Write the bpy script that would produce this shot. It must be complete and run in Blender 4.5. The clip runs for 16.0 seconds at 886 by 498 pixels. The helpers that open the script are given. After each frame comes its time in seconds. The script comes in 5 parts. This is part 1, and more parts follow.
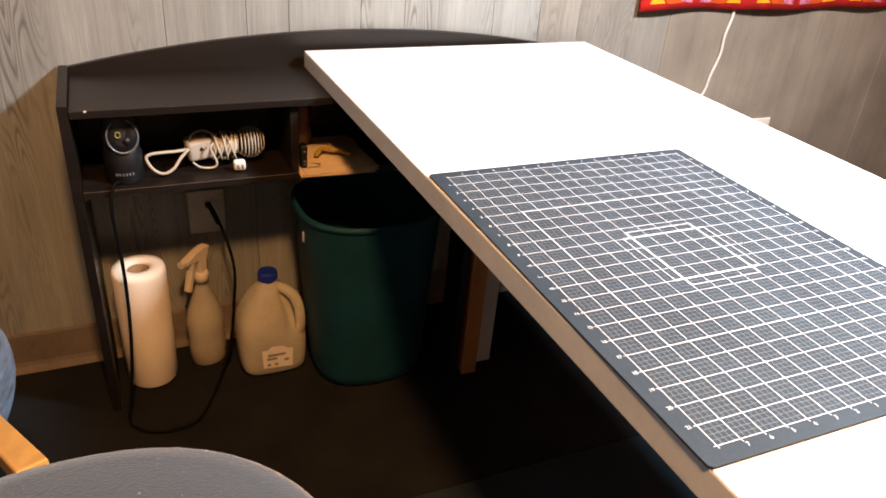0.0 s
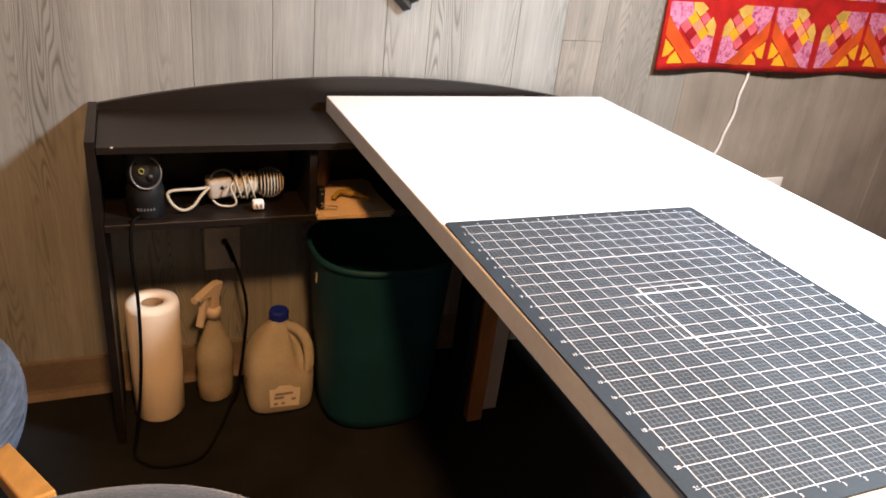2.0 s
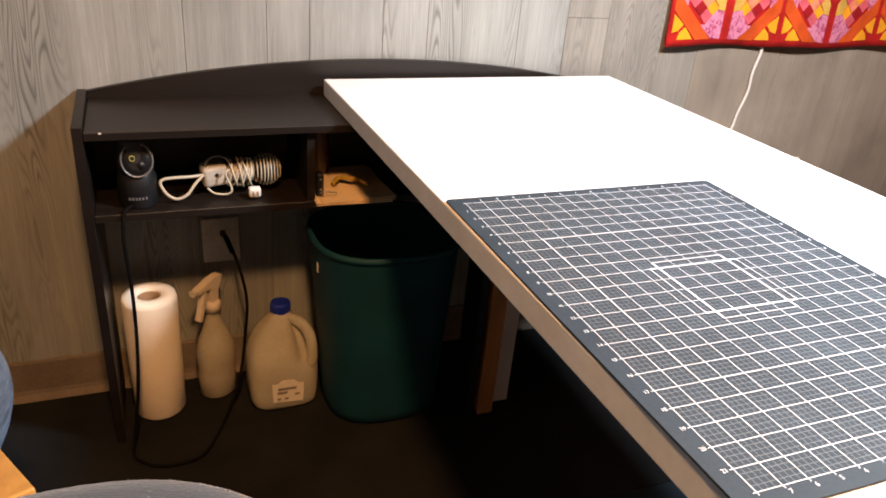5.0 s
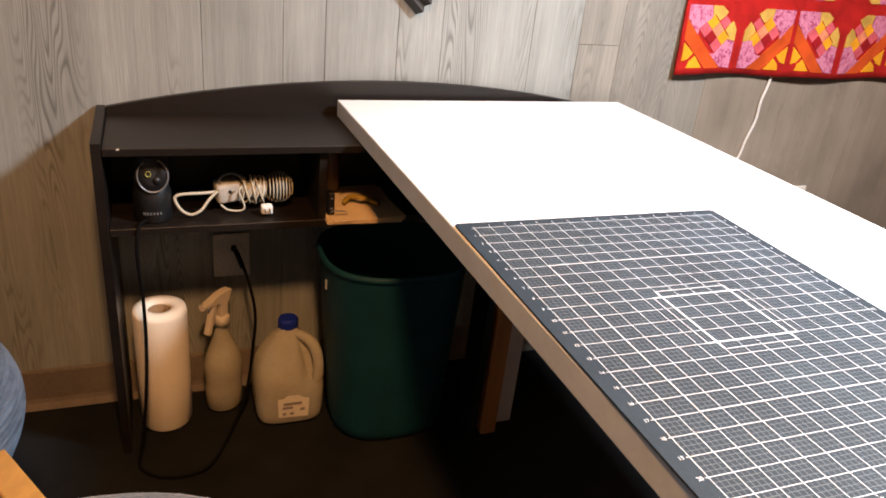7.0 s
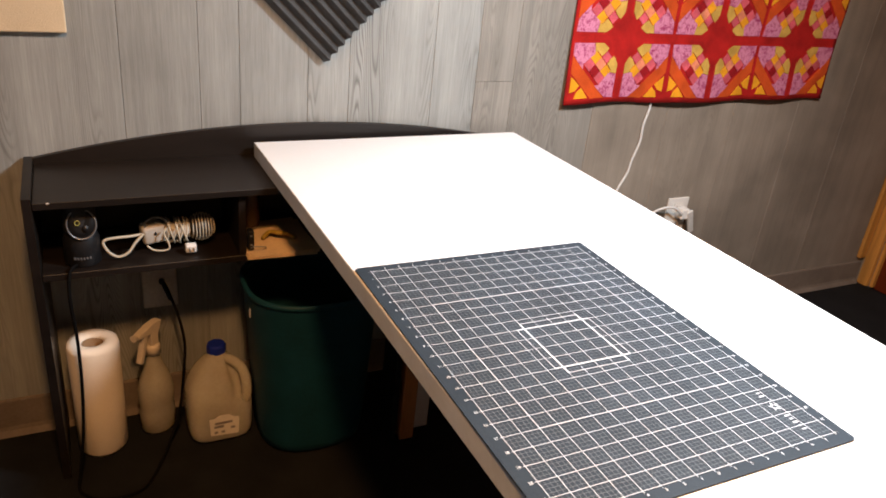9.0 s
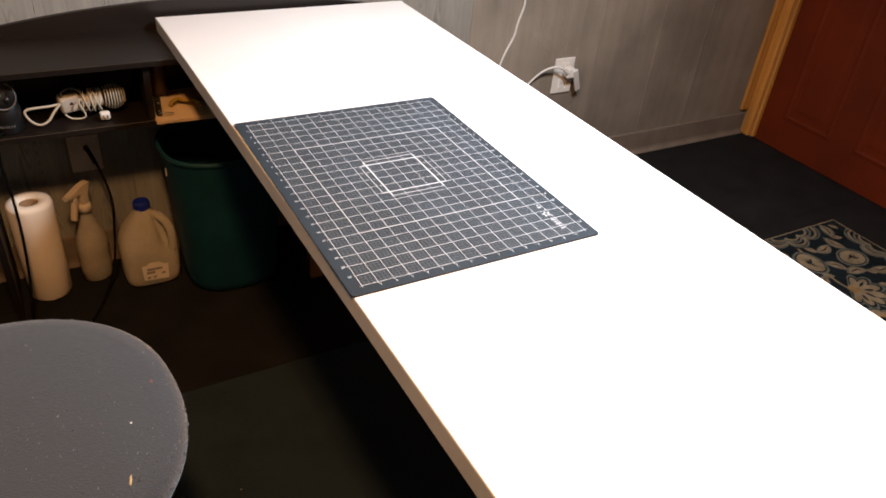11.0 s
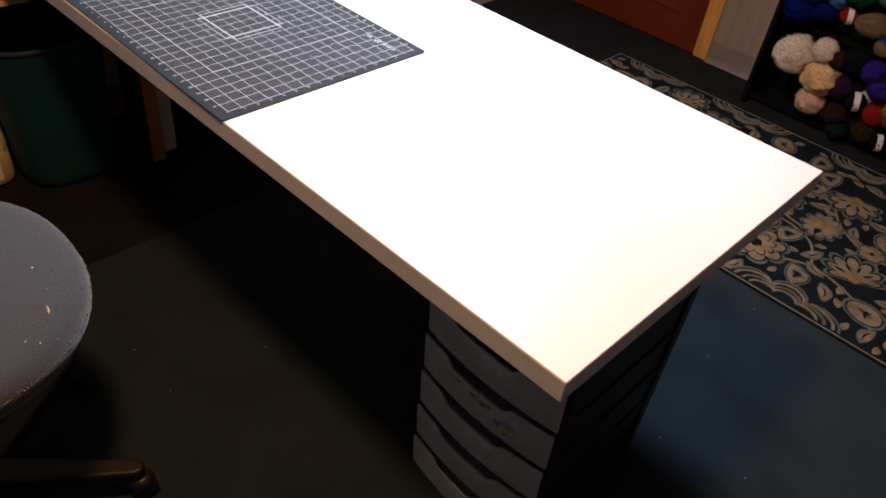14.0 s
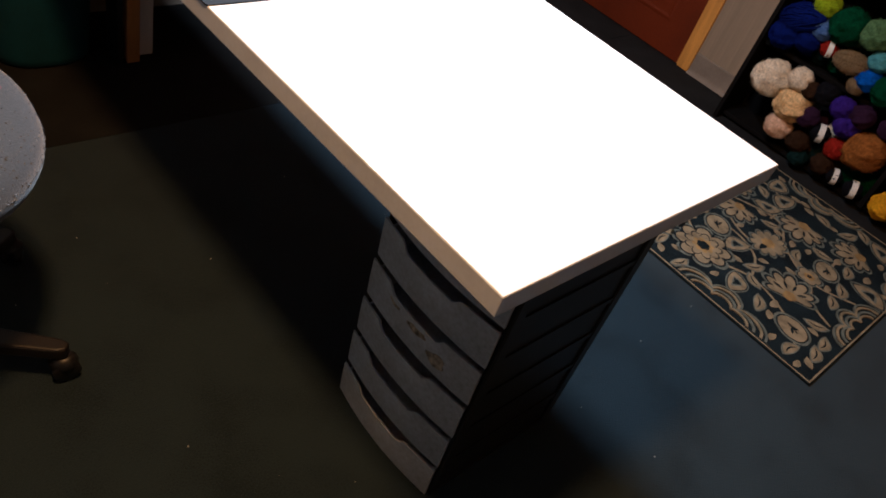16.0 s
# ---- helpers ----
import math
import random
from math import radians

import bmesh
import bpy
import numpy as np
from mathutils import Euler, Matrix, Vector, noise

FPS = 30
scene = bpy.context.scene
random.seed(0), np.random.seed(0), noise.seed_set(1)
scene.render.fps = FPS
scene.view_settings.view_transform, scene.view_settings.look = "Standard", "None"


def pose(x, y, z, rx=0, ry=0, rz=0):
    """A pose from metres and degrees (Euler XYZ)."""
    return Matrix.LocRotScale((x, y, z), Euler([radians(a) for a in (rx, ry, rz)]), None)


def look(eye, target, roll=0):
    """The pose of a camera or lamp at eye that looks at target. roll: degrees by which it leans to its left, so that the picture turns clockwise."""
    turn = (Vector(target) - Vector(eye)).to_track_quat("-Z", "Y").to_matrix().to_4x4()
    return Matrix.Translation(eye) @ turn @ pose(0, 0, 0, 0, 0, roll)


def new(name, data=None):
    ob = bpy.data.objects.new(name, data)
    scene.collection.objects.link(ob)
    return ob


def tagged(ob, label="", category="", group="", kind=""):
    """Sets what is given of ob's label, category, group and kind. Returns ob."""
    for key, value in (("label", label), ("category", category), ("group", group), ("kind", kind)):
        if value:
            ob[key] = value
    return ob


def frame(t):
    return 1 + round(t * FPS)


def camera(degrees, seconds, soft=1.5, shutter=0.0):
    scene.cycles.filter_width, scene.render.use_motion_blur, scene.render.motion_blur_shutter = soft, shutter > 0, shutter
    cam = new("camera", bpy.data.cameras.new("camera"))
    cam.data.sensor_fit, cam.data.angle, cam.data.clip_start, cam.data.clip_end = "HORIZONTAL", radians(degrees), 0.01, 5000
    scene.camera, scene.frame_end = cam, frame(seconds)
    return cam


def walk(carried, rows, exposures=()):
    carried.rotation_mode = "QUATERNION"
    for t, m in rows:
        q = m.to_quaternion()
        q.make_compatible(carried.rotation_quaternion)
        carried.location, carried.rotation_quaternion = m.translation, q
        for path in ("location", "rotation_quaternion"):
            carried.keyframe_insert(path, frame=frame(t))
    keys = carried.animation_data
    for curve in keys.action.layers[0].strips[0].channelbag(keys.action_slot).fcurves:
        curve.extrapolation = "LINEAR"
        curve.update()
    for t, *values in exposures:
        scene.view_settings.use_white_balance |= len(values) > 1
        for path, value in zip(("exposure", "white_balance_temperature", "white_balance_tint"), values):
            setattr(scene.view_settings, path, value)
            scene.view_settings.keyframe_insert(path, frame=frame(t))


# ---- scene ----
cam = camera(61.8, 16.0, 1.8)
PATH = [
    (0, (-0.39, -0.306, 1.183), (0.359, 1.276, 0.215), 4.7),
    (0.5, (-0.391, -0.313, 1.189), (0.356, 1.293, 0.26), 4.8),
    (1, (-0.389, -0.311, 1.194), (0.357, 1.313, 0.296), 4.9),
    (1.5, (-0.39, -0.311, 1.191), (0.346, 1.329, 0.314), 5.8),
    (2, (-0.401, -0.312, 1.195), (0.337, 1.332, 0.328), 6.5),
    (2.5, (-0.401, -0.31, 1.194), (0.334, 1.343, 0.341), 5.9),
    (3, (-0.392, -0.299, 1.168), (0.336, 1.333, 0.271), 5.8),
    (3.5, (-0.373, -0.284, 1.118), (0.349, 1.334, 0.19), 5.5),
    (4, (-0.365, -0.279, 1.135), (0.351, 1.357, 0.235), 4.9),
    (6.5, (-0.377, -0.282, 1.152), (0.317, 1.389, 0.299), 5.7),
    (7, (-0.377, -0.291, 1.162), (0.32, 1.388, 0.327), 6.0),
    (7.5, (-0.373, -0.3, 1.174), (0.342, 1.387, 0.372), 5.9),
    (8, (-0.371, -0.311, 1.204), (0.374, 1.385, 0.449), 5.9),
    (8.2, (-0.367, -0.329, 1.218), (0.404, 1.325, 0.4), 6.7),
    (10.3, (-0.4, -0.601, 1.43), (0.526, 0.949, 0.571), 4.1),
    (10.5, (-0.385, -0.628, 1.425), (0.533, 0.899, 0.517), 4.2),
    (11, (-0.331, -0.773, 1.418), (0.55, 0.629, 0.297), 5.9),
    (11.5, (-0.354, -0.866, 1.432), (0.613, 0.455, 0.283), 4.0),
    (12, (-0.437, -0.931, 1.44), (0.625, 0.359, 0.341), 2.8),
    (12.5, (-0.503, -0.959, 1.434), (0.648, 0.264, 0.347), 3.5),
    (13, (-0.528, -0.969, 1.433), (0.643, 0.282, 0.402), 3.2),
    (13.5, (-0.526, -0.975, 1.422), (0.648, 0.194, 0.301), 3.3),
    (14, (-0.512, -0.957, 1.403), (0.644, 0.044, 0.114), 7.2),
    (14.5, (-0.492, -0.962, 1.37), (0.625, -0.029, -0.002), 11.7),
    (15, (-0.532, -1.012, 1.337), (0.684, -0.125, 0.019), 18.3),
    (15.5, (-0.571, -1.024, 1.328), (0.647, -0.112, 0.03), 20.3),
    (16, (-0.555, -1.022, 1.34), (0.674, -0.121, 0.045), 19.9),
]
EXPOSURES = [(0.0, 0.28, 6150, 10), (2.0, 0.08, 6150, 10), (3.0, 0.02, 6150, 10), (4.0, 0.14, 6150, 10), (8.0, -0.10, 6150, 10), (10.3, -0.56, 6150, 10), (12.5, -0.50, 6000, 11), (13.5, -0.74, 5900, 15), (14.5, -0.92, 5750, 17), (15.0, -0.85, 5700, 14), (15.5, -0.70, 5650, 10), (16.0, -0.46, 5600, 10)]
walk(cam, [(t, look(eye, target, roll)) for t, eye, target, roll in PATH], EXPOSURES)

# Warm ceiling lamp of the room and the white work lamp beside the table.
world = bpy.data.worlds.new("world")
scene.world = world
world.use_nodes = True
world.node_tree.nodes["Background"].inputs[0].default_value = (1.0, 0.75, 0.5, 1)
world.node_tree.nodes["Background"].inputs[1].default_value = 0.003


def area_lamp(name, eye, target, size, power, colour):
    data = bpy.data.lights.new(name, "AREA")
    data.shape, data.size, data.energy, data.color = "DISK", size, power, colour
    ob = new(name, data)
    ob.matrix_world = look(eye, target)
    return ob


area_lamp("work_lamp", (0.845, 0.24, 1.75), (0.43, 0.30, 0.0), 0.24, 54.0, (0.94, 0.98, 1.0))
area_lamp("ceiling_lamp", (-0.32, -0.45, 2.30), (0.90, -0.20, 0.0), 0.22, 59.0, (1.0, 0.475, 0.165))


# ---- materials ----
def material(name, colour, rough=0.6, metal=0.0, spread=0.12, scale=8.0, stretch=(1, 1, 1), bump=0.1, fine=120.0, dark=None, coords="Object",
             spec=0.5, sheen=0.0, transmission=0.0, per_object=0.0, sub=0.0, grit=0.45, ior=1.5):
    """A surface with variation at two scales and a fine relief."""
    m = bpy.data.materials.new(name)
    m.use_nodes = True
    nt = m.node_tree
    b = nt.nodes["Principled BSDF"]
    b.inputs["Roughness"].default_value = rough
    b.inputs["Metallic"].default_value = metal
    b.inputs["IOR"].default_value = ior
    b.inputs["Specular IOR Level"].default_value = spec
    b.inputs["Sheen Weight"].default_value = sheen
    b.inputs["Transmission Weight"].default_value = transmission
    b.inputs["Subsurface Weight"].default_value = sub
    tc = nt.nodes.new("ShaderNodeTexCoord")
    mp = nt.nodes.new("ShaderNodeMapping")
    mp.inputs["Scale"].default_value = stretch
    nt.links.new(tc.outputs[coords], mp.inputs["Vector"])
    big = nt.nodes.new("ShaderNodeTexNoise")
    big.inputs["Scale"].default_value = scale
    big.inputs["Detail"].default_value = 5
    small = nt.nodes.new("ShaderNodeTexNoise")
    small.inputs["Scale"].default_value = fine
    small.inputs["Detail"].default_value = 3
    for n in (big, small):
        nt.links.new(mp.outputs[0], n.inputs["Vector"])
    add = nt.nodes.new("ShaderNodeMath")
    add.operation = "MULTIPLY_ADD"
    add.inputs[1].default_value = grit
    nt.links.new(small.outputs[0], add.inputs[0])
    nt.links.new(big.outputs[0], add.inputs[2])
    ramp = nt.nodes.new("ShaderNodeValToRGB")
    lo = dark or tuple(c * (1 - 2.2 * spread) for c in colour)
    hi = tuple(min(1, c * (1 + 1.4 * spread)) for c in colour)
    mid_value = 0.5 + 0.5 * grit
    ramp.color_ramp.elements[0].position, ramp.color_ramp.elements[1].position = mid_value - 0.225, mid_value + 0.225
    ramp.color_ramp.elements[0].color, ramp.color_ramp.elements[1].color = (*lo, 1), (*hi, 1)
    nt.links.new(add.outputs[0], ramp.inputs[0])
    last = ramp.outputs[0]
    if per_object:
        info = nt.nodes.new("ShaderNodeObjectInfo")
        hsv = nt.nodes.new("ShaderNodeHueSaturation")
        rng = nt.nodes.new("ShaderNodeMapRange")
        rng.inputs["To Min"].default_value, rng.inputs["To Max"].default_value = 1 - per_object, 1 + per_object
        nt.links.new(info.outputs["Random"], rng.inputs[0])
        nt.links.new(rng.outputs[0], hsv.inputs["Value"])
        nt.links.new(last, hsv.inputs["Color"])
        last = hsv.outputs[0]
    nt.links.new(last, b.inputs["Base Color"])
    if bump:
        bp = nt.nodes.new("ShaderNodeBump")
        bp.inputs["Strength"].default_value = bump
        bp.inputs["Distance"].default_value = 0.002
        nt.links.new(small.outputs[0], bp.inputs["Height"])
        nt.links.new(bp.outputs[0], b.inputs["Normal"])
    return m


def plank_material(name, light, dark, strength=0.9, streak=0.10, cover=0.47, blotch=0.0):
    """Weathered grey panel boards: cathedral grain from a distorted stretched wave, shifted from board to board."""
    m = material(name, light, rough=0.62, spread=streak, scale=3.0, stretch=(9, 9, 0.5), fine=34, bump=0.25, coords="Object", per_object=0.10)
    nt = m.node_tree
    b = nt.nodes["Principled BSDF"]
    tc = nt.nodes.new("ShaderNodeTexCoord")
    info = nt.nodes.new("ShaderNodeObjectInfo")
    mul = nt.nodes.new("ShaderNodeVectorMath")
    mul.operation = "SCALE"
    mul.inputs[0].default_value = (7.3, 3.1, 11.7)
    nt.links.new(info.outputs["Random"], mul.inputs["Scale"])
    off = nt.nodes.new("ShaderNodeVectorMath")
    nt.links.new(tc.outputs["Object"], off.inputs[0])
    nt.links.new(mul.outputs[0], off.inputs[1])
    mp = nt.nodes.new("ShaderNodeMapping")
    mp.inputs["Scale"].default_value = (1, 1, 0.09)
    nt.links.new(off.outputs[0], mp.inputs["Vector"])
    field = nt.nodes.new("ShaderNodeTexNoise")
    field.inputs["Scale"].default_value = 11.0
    field.inputs["Detail"].default_value = 2.0
    field.inputs["Roughness"].default_value = 0.45
    nt.links.new(mp.outputs[0], field.inputs["Vector"])
    rings = nt.nodes.new("ShaderNodeMath")
    rings.operation = "MULTIPLY"
    rings.inputs[1].default_value = 52.0
    nt.links.new(field.outputs[0], rings.inputs[0])
    saw = nt.nodes.new("ShaderNodeMath")
    saw.operation = "FRACT"
    nt.links.new(rings.outputs[0], saw.inputs[0])
    ramp = nt.nodes.new("ShaderNodeValToRGB")
    e = ramp.color_ramp.elements
    e[0].position, e[0].color = 0.0, (0.35, 0.35, 0.35, 1)
    peak = ramp.color_ramp.elements.new(0.2)
    peak.color = (1, 1, 1, 1)
    e = ramp.color_ramp.elements
    e[-1].position, e[-1].color = 1.0, (0.1, 0.1, 0.1, 1)
    mid = ramp.color_ramp.elements.new(0.55)
    mid.color = (0.12, 0.12, 0.12, 1)
    nt.links.new(saw.outputs[0], ramp.inputs[0])
    # grain shows in patches only
    patch = nt.nodes.new("ShaderNodeTexNoise")
    patch.inputs["Scale"].default_value = 6.5
    nt.links.new(mp.outputs[0], patch.inputs["Vector"])
    cut = nt.nodes.new("ShaderNodeMapRange")
    cut.inputs[1].default_value, cut.inputs[2].default_value = cover, cover + 0.13
    cut.inputs[3].default_value, cut.inputs[4].default_value = 0.10 * strength, strength
    nt.links.new(patch.outputs[0], cut.inputs[0])
    amount = nt.nodes.new("ShaderNodeMath")
    amount.operation = "MULTIPLY"
    nt.links.new(ramp.outputs[0], amount.inputs[0])
    nt.links.new(cut.outputs[0], amount.inputs[1])
    mix = nt.nodes.new("ShaderNodeMixRGB")
    mix.inputs[2].default_value = (*dark, 1)
    nt.links.new(amount.outputs[0], mix.inputs[0])
    nt.links.new(b.inputs["Base Color"].links[0].from_socket, mix.inputs[1])
    last = mix.outputs[0]
    # pale raised fibres between the dark rings
    fibre = nt.nodes.new("ShaderNodeMapping")
    fibre.inputs["Scale"].default_value = (150, 150, 2.6)
    nt.links.new(off.outputs[0], fibre.inputs["Vector"])
    hair = nt.nodes.new("ShaderNodeTexNoise")
    hair.inputs["Scale"].default_value = 1.0
    hair.inputs["Detail"].default_value = 4.0
    nt.links.new(fibre.outputs[0], hair.inputs["Vector"])
    lift = nt.nodes.new("ShaderNodeMapRange")
    lift.inputs[1].default_value, lift.inputs[2].default_value = 0.30, 0.72
    lift.inputs[3].default_value, lift.inputs[4].default_value = 1.0 - 1.1 * streak, 1.0 + 1.1 * streak
    nt.links.new(hair.outputs[0], lift.inputs[0])
    # broad worn and stained areas
    stain = nt.nodes.new("ShaderNodeTexNoise")
    stain.inputs["Scale"].default_value = 4.0
    stain.inputs["Detail"].default_value = 6.0
    nt.links.new(tc.outputs["Object"], stain.inputs["Vector"])
    spread = nt.nodes.new("ShaderNodeMapRange")
    spread.inputs[1].default_value, spread.inputs[2].default_value = 0.32, 0.68
    spread.inputs[3].default_value, spread.inputs[4].default_value = 1.0 - blotch, 1.0 + blotch
    nt.links.new(stain.outputs[0], spread.inputs[0])
    both = nt.nodes.new("ShaderNodeMath")
    both.operation = "MULTIPLY"
    nt.links.new(lift.outputs[0], both.inputs[0])
    nt.links.new(spread.outputs[0], both.inputs[1])
    tone = nt.nodes.new("ShaderNodeHueSaturation")
    nt.links.new(both.outputs[0], tone.inputs["Value"])
    nt.links.new(last, tone.inputs["Color"])
    nt.links.new(tone.outputs[0], b.inputs["Base Color"])
    return m


WALL = plank_material("grey_panelling", (0.292, 0.302, 0.288), (0.122, 0.122, 0.114), 0.95, 0.085, 0.485, 0.10)
# North wall's right boards: the light's dim, warm fall-off is in their colour.
MIDWALL = plank_material("mid_lightfall_panelling", (0.258, 0.243, 0.214), (0.134, 0.124, 0.108), 0.7, 0.09, blotch=0.12)
SMOOTHWALL = plank_material("smooth_panelling", (0.268, 0.206, 0.145), (0.19, 0.150, 0.110), 0.3, 0.06)
LIGHTFALL = plank_material("lightfall_panelling", (0.250, 0.216, 0.175), (0.152, 0.130, 0.104), 0.35, 0.05, blotch=0.22)
GROOVE = material("groove", (0.17, 0.16, 0.15), 0.9)
BASE = material("vinyl_base", (0.182, 0.149, 0.120), 0.8, spread=0.10, spec=0.2)
# Pale colours of the unseen walls and ceiling, set to lift the bounced light.
PLAIN = material("bounce_wall", (0.52, 0.48, 0.43), 0.85, spread=0.05)
CEIL = material("bounce_ceiling", (0.72, 0.69, 0.64), 0.9, spread=0.05)
FLOOR = material("dark_floor", (0.0090, 0.0092, 0.0098), 0.9, spread=0.2, fine=300, bump=0.3, spec=0.2)
CARPET = material("blue_carpet", (0.0130, 0.0226, 0.0298), 0.95, spread=0.14, scale=5, fine=300, bump=1.0, grit=1.0, spec=0.1, sheen=0.1)
WHITE = material("white_laminate", (0.82, 0.82, 0.82), 0.38, spread=0.02, scale=3, bump=0.02)
EDGE = material("beige_edge", (0.54, 0.61, 0.74), 0.6, spread=0.045, scale=14, stretch=(1, 1, 1), bump=0.15)
ESPRESSO = material("espresso_laminate", (0.0108, 0.0074, 0.0058), 0.42, spread=0.22, scale=5, stretch=(0.5, 4, 4), bump=0.06, spec=0.42)
GREEN = material("green_plastic", (0.005, 0.046, 0.066), 0.62, spread=0.10, bump=0.08, spec=0.3)
DOOR = material("red_brown_door", (0.112, 0.0148, 0.0010), 0.65, spread=0.12, scale=3, bump=0.1, spec=0.25)
TRIM = material("yellow_pine", (0.50, 0.23, 0.045), 0.5, spread=0.18, scale=4, stretch=(8, 8, 0.6), bump=0.1)
GREYFAB = material("grey_fabric", (0.106, 0.127, 0.152), 0.95, spread=0.26, scale=70, stretch=(0.7, 1.3, 1.0), fine=330, bump=0.6, spec=0.10, sheen=0.35, grit=1.5)
BLACK = material("black_plastic", (0.008, 0.008, 0.009), 0.45, spread=0.2, bump=0.08)
DRAWER = material("smoked_drawer", (0.46, 0.52, 0.60), 0.45, spread=0.2, scale=6, bump=0.06)
MATTE = material("black_shelf", (0.004, 0.0035, 0.0035), 0.8, spread=0.2, spec=0.08)
PAPER = material("paper_towel", (0.92, 0.82, 0.68), 0.95, spread=0.03, fine=260, bump=0.5)
WOOD = material("honey_wood", (0.55, 0.28, 0.06), 0.45, spread=0.10, scale=6, stretch=(6, 1, 6), bump=0.03)
BROWNWOOD = material("brown_board", (0.45, 0.19, 0.055), 0.55, spread=0.15, scale=6, stretch=(6, 6, 0.8))
OFFWHITE = material("white_board", (0.62, 0.60, 0.58), 0.7, spread=0.05)
WHITEPL = material("white_plastic", (0.72, 0.70, 0.66), 0.4, spread=0.03, bump=0.02)


# ---- building helpers ----
def mesh_of(bm, name, mat, smooth=False):
    me = bpy.data.meshes.new(name)
    bm.normal_update()
    bm.to_mesh(me)
    bm.free()
    if mat:
        me.materials.append(mat)
    if smooth:
        for p in me.polygons:
            p.use_smooth = True
    return me


def part(name, bm, mat, parent, label="", smooth=False):
    ob = new(name, mesh_of(bm, name, mat, smooth))
    ob.parent = parent
    if label:
        tagged(ob, label)
    return ob


def thing(name, at, label, category, group="", kind=""):
    ob = new(name)
    ob.empty_display_size = 0.05
    ob.location = at
    return tagged(ob, label, category, group, kind)


def add_box(bm, x0, x1, y0, y1, z0, z1, bevel=0.0, seg=2):
    r = bmesh.ops.create_cube(bm, size=1, matrix=Matrix.Translation(((x0 + x1) / 2, (y0 + y1) / 2, (z0 + z1) / 2)) @ Matrix.Diagonal((x1 - x0, y1 - y0, z1 - z0, 1)))
    if bevel:
        es = list({e for v in r["verts"] for e in v.link_edges})
        bmesh.ops.bevel(bm, geom=es, offset=bevel, segments=seg, affect="EDGES", profile=0.5)
    return bm


def box(x0, x1, y0, y1, z0, z1, bevel=0.0, seg=2):
    return add_box(bmesh.new(), x0, x1, y0, y1, z0, z1, bevel, seg)


def add_prism(bm, points, z0, z1):
    """An upright prism over an outline in x and y."""
    low = [bm.verts.new((x, y, z0)) for x, y in points]
    top = [bm.verts.new((x, y, z1)) for x, y in points]
    n = len(points)
    bm.faces.new(top)
    bm.faces.new(low[::-1])
    for i in range(n):
        bm.faces.new((low[i], low[(i + 1) % n], top[(i + 1) % n], top[i]))
    return bm


def lathe(profile, n=40, bm=None, centre=(0, 0), squash=None):
    """A turned shape: profile of (radius, z), closed where the radius is 0. squash(angle, z) scales the radius."""
    bm = bm or bmesh.new()
    rings = []
    for r, z in profile:
        if r == 0:
            rings.append([bm.verts.new((centre[0], centre[1], z))])
        else:
            ring = []
            for i in range(n):
                a = 2 * math.pi * i / n
                k = r * (squash(a, z) if squash else 1)
                ring.append(bm.verts.new((centre[0] + k * math.cos(a), centre[1] + k * math.sin(a), z)))
            rings.append(ring)
    for a, b in zip(rings, rings[1:]):
        for i in range(n):
            j = (i + 1) % n
            if len(a) == 1 and len(b) == 1:
                break
            if len(a) == 1:
                bm.faces.new((a[0], b[j], b[i]))
            elif len(b) == 1:
                bm.faces.new((a[i], a[j], b[0]))
            else:
                bm.faces.new((a[i], a[j], b[j], b[i]))
    bmesh.ops.recalc_face_normals(bm, faces=bm.faces)
    return bm


def tube(points, radius, n=8, steps=8, closed=False, bm=None):
    """A round cord along a smooth line through the points."""
    bm = bm or bmesh.new()
    P = [Vector(p) for p in points]
    line = []
    m = len(P)
    for i in range(m if closed else m - 1):
        p0, p1 = P[(i - 1) % m if closed else max(i - 1, 0)], P[i]
        p2, p3 = P[(i + 1) % m], P[(i + 2) % m if closed else min(i + 2, m - 1)]
        for s in range(steps):
            t = s / steps
            line.append(0.5 * (2 * p1 + (p2 - p0) * t + (2 * p0 - 5 * p1 + 4 * p2 - p3) * t * t + (3 * p1 - p0 - 3 * p2 + p3) * t ** 3))
    if not closed:
        line.append(P[-1])
    rings, k = [], len(line)
    side = Vector((0.31, 0.52, 0.79))
    for i, p in enumerate(line):
        d = (line[(i + 1) % k] - line[i - 1]) if closed or 0 < i < k - 1 else (line[1] - line[0] if i == 0 else line[-1] - line[-2])
        d.normalize()
        side = (side - d * side.dot(d)).normalized()
        up = d.cross(side)
        rings.append([bm.verts.new(p + radius * (math.cos(2 * math.pi * j / n) * side + math.sin(2 * math.pi * j / n) * up)) for j in range(n)])
    for i in range(k if closed else k - 1):
        a, b = rings[i], rings[(i + 1) % k]
        for j in range(n):
            bm.faces.new((a[j], a[(j + 1) % n], b[(j + 1) % n], b[j]))
    if not closed:
        bm.faces.new(rings[0][::-1])
        bm.faces.new(rings[-1])
    bmesh.ops.recalc_face_normals(bm, faces=bm.faces)
    return bm


# ---- the room ----
NORTH, EAST, WEST, SOUTH, TOP = 1.36, 2.63, -2.4, -2.9, 2.36


def setting(name, bm, mat, label, smooth=False):
    ob = new(name, mesh_of(bm, name, mat, smooth))
    return tagged(ob, label, name.split("_")[0], kind="structure")


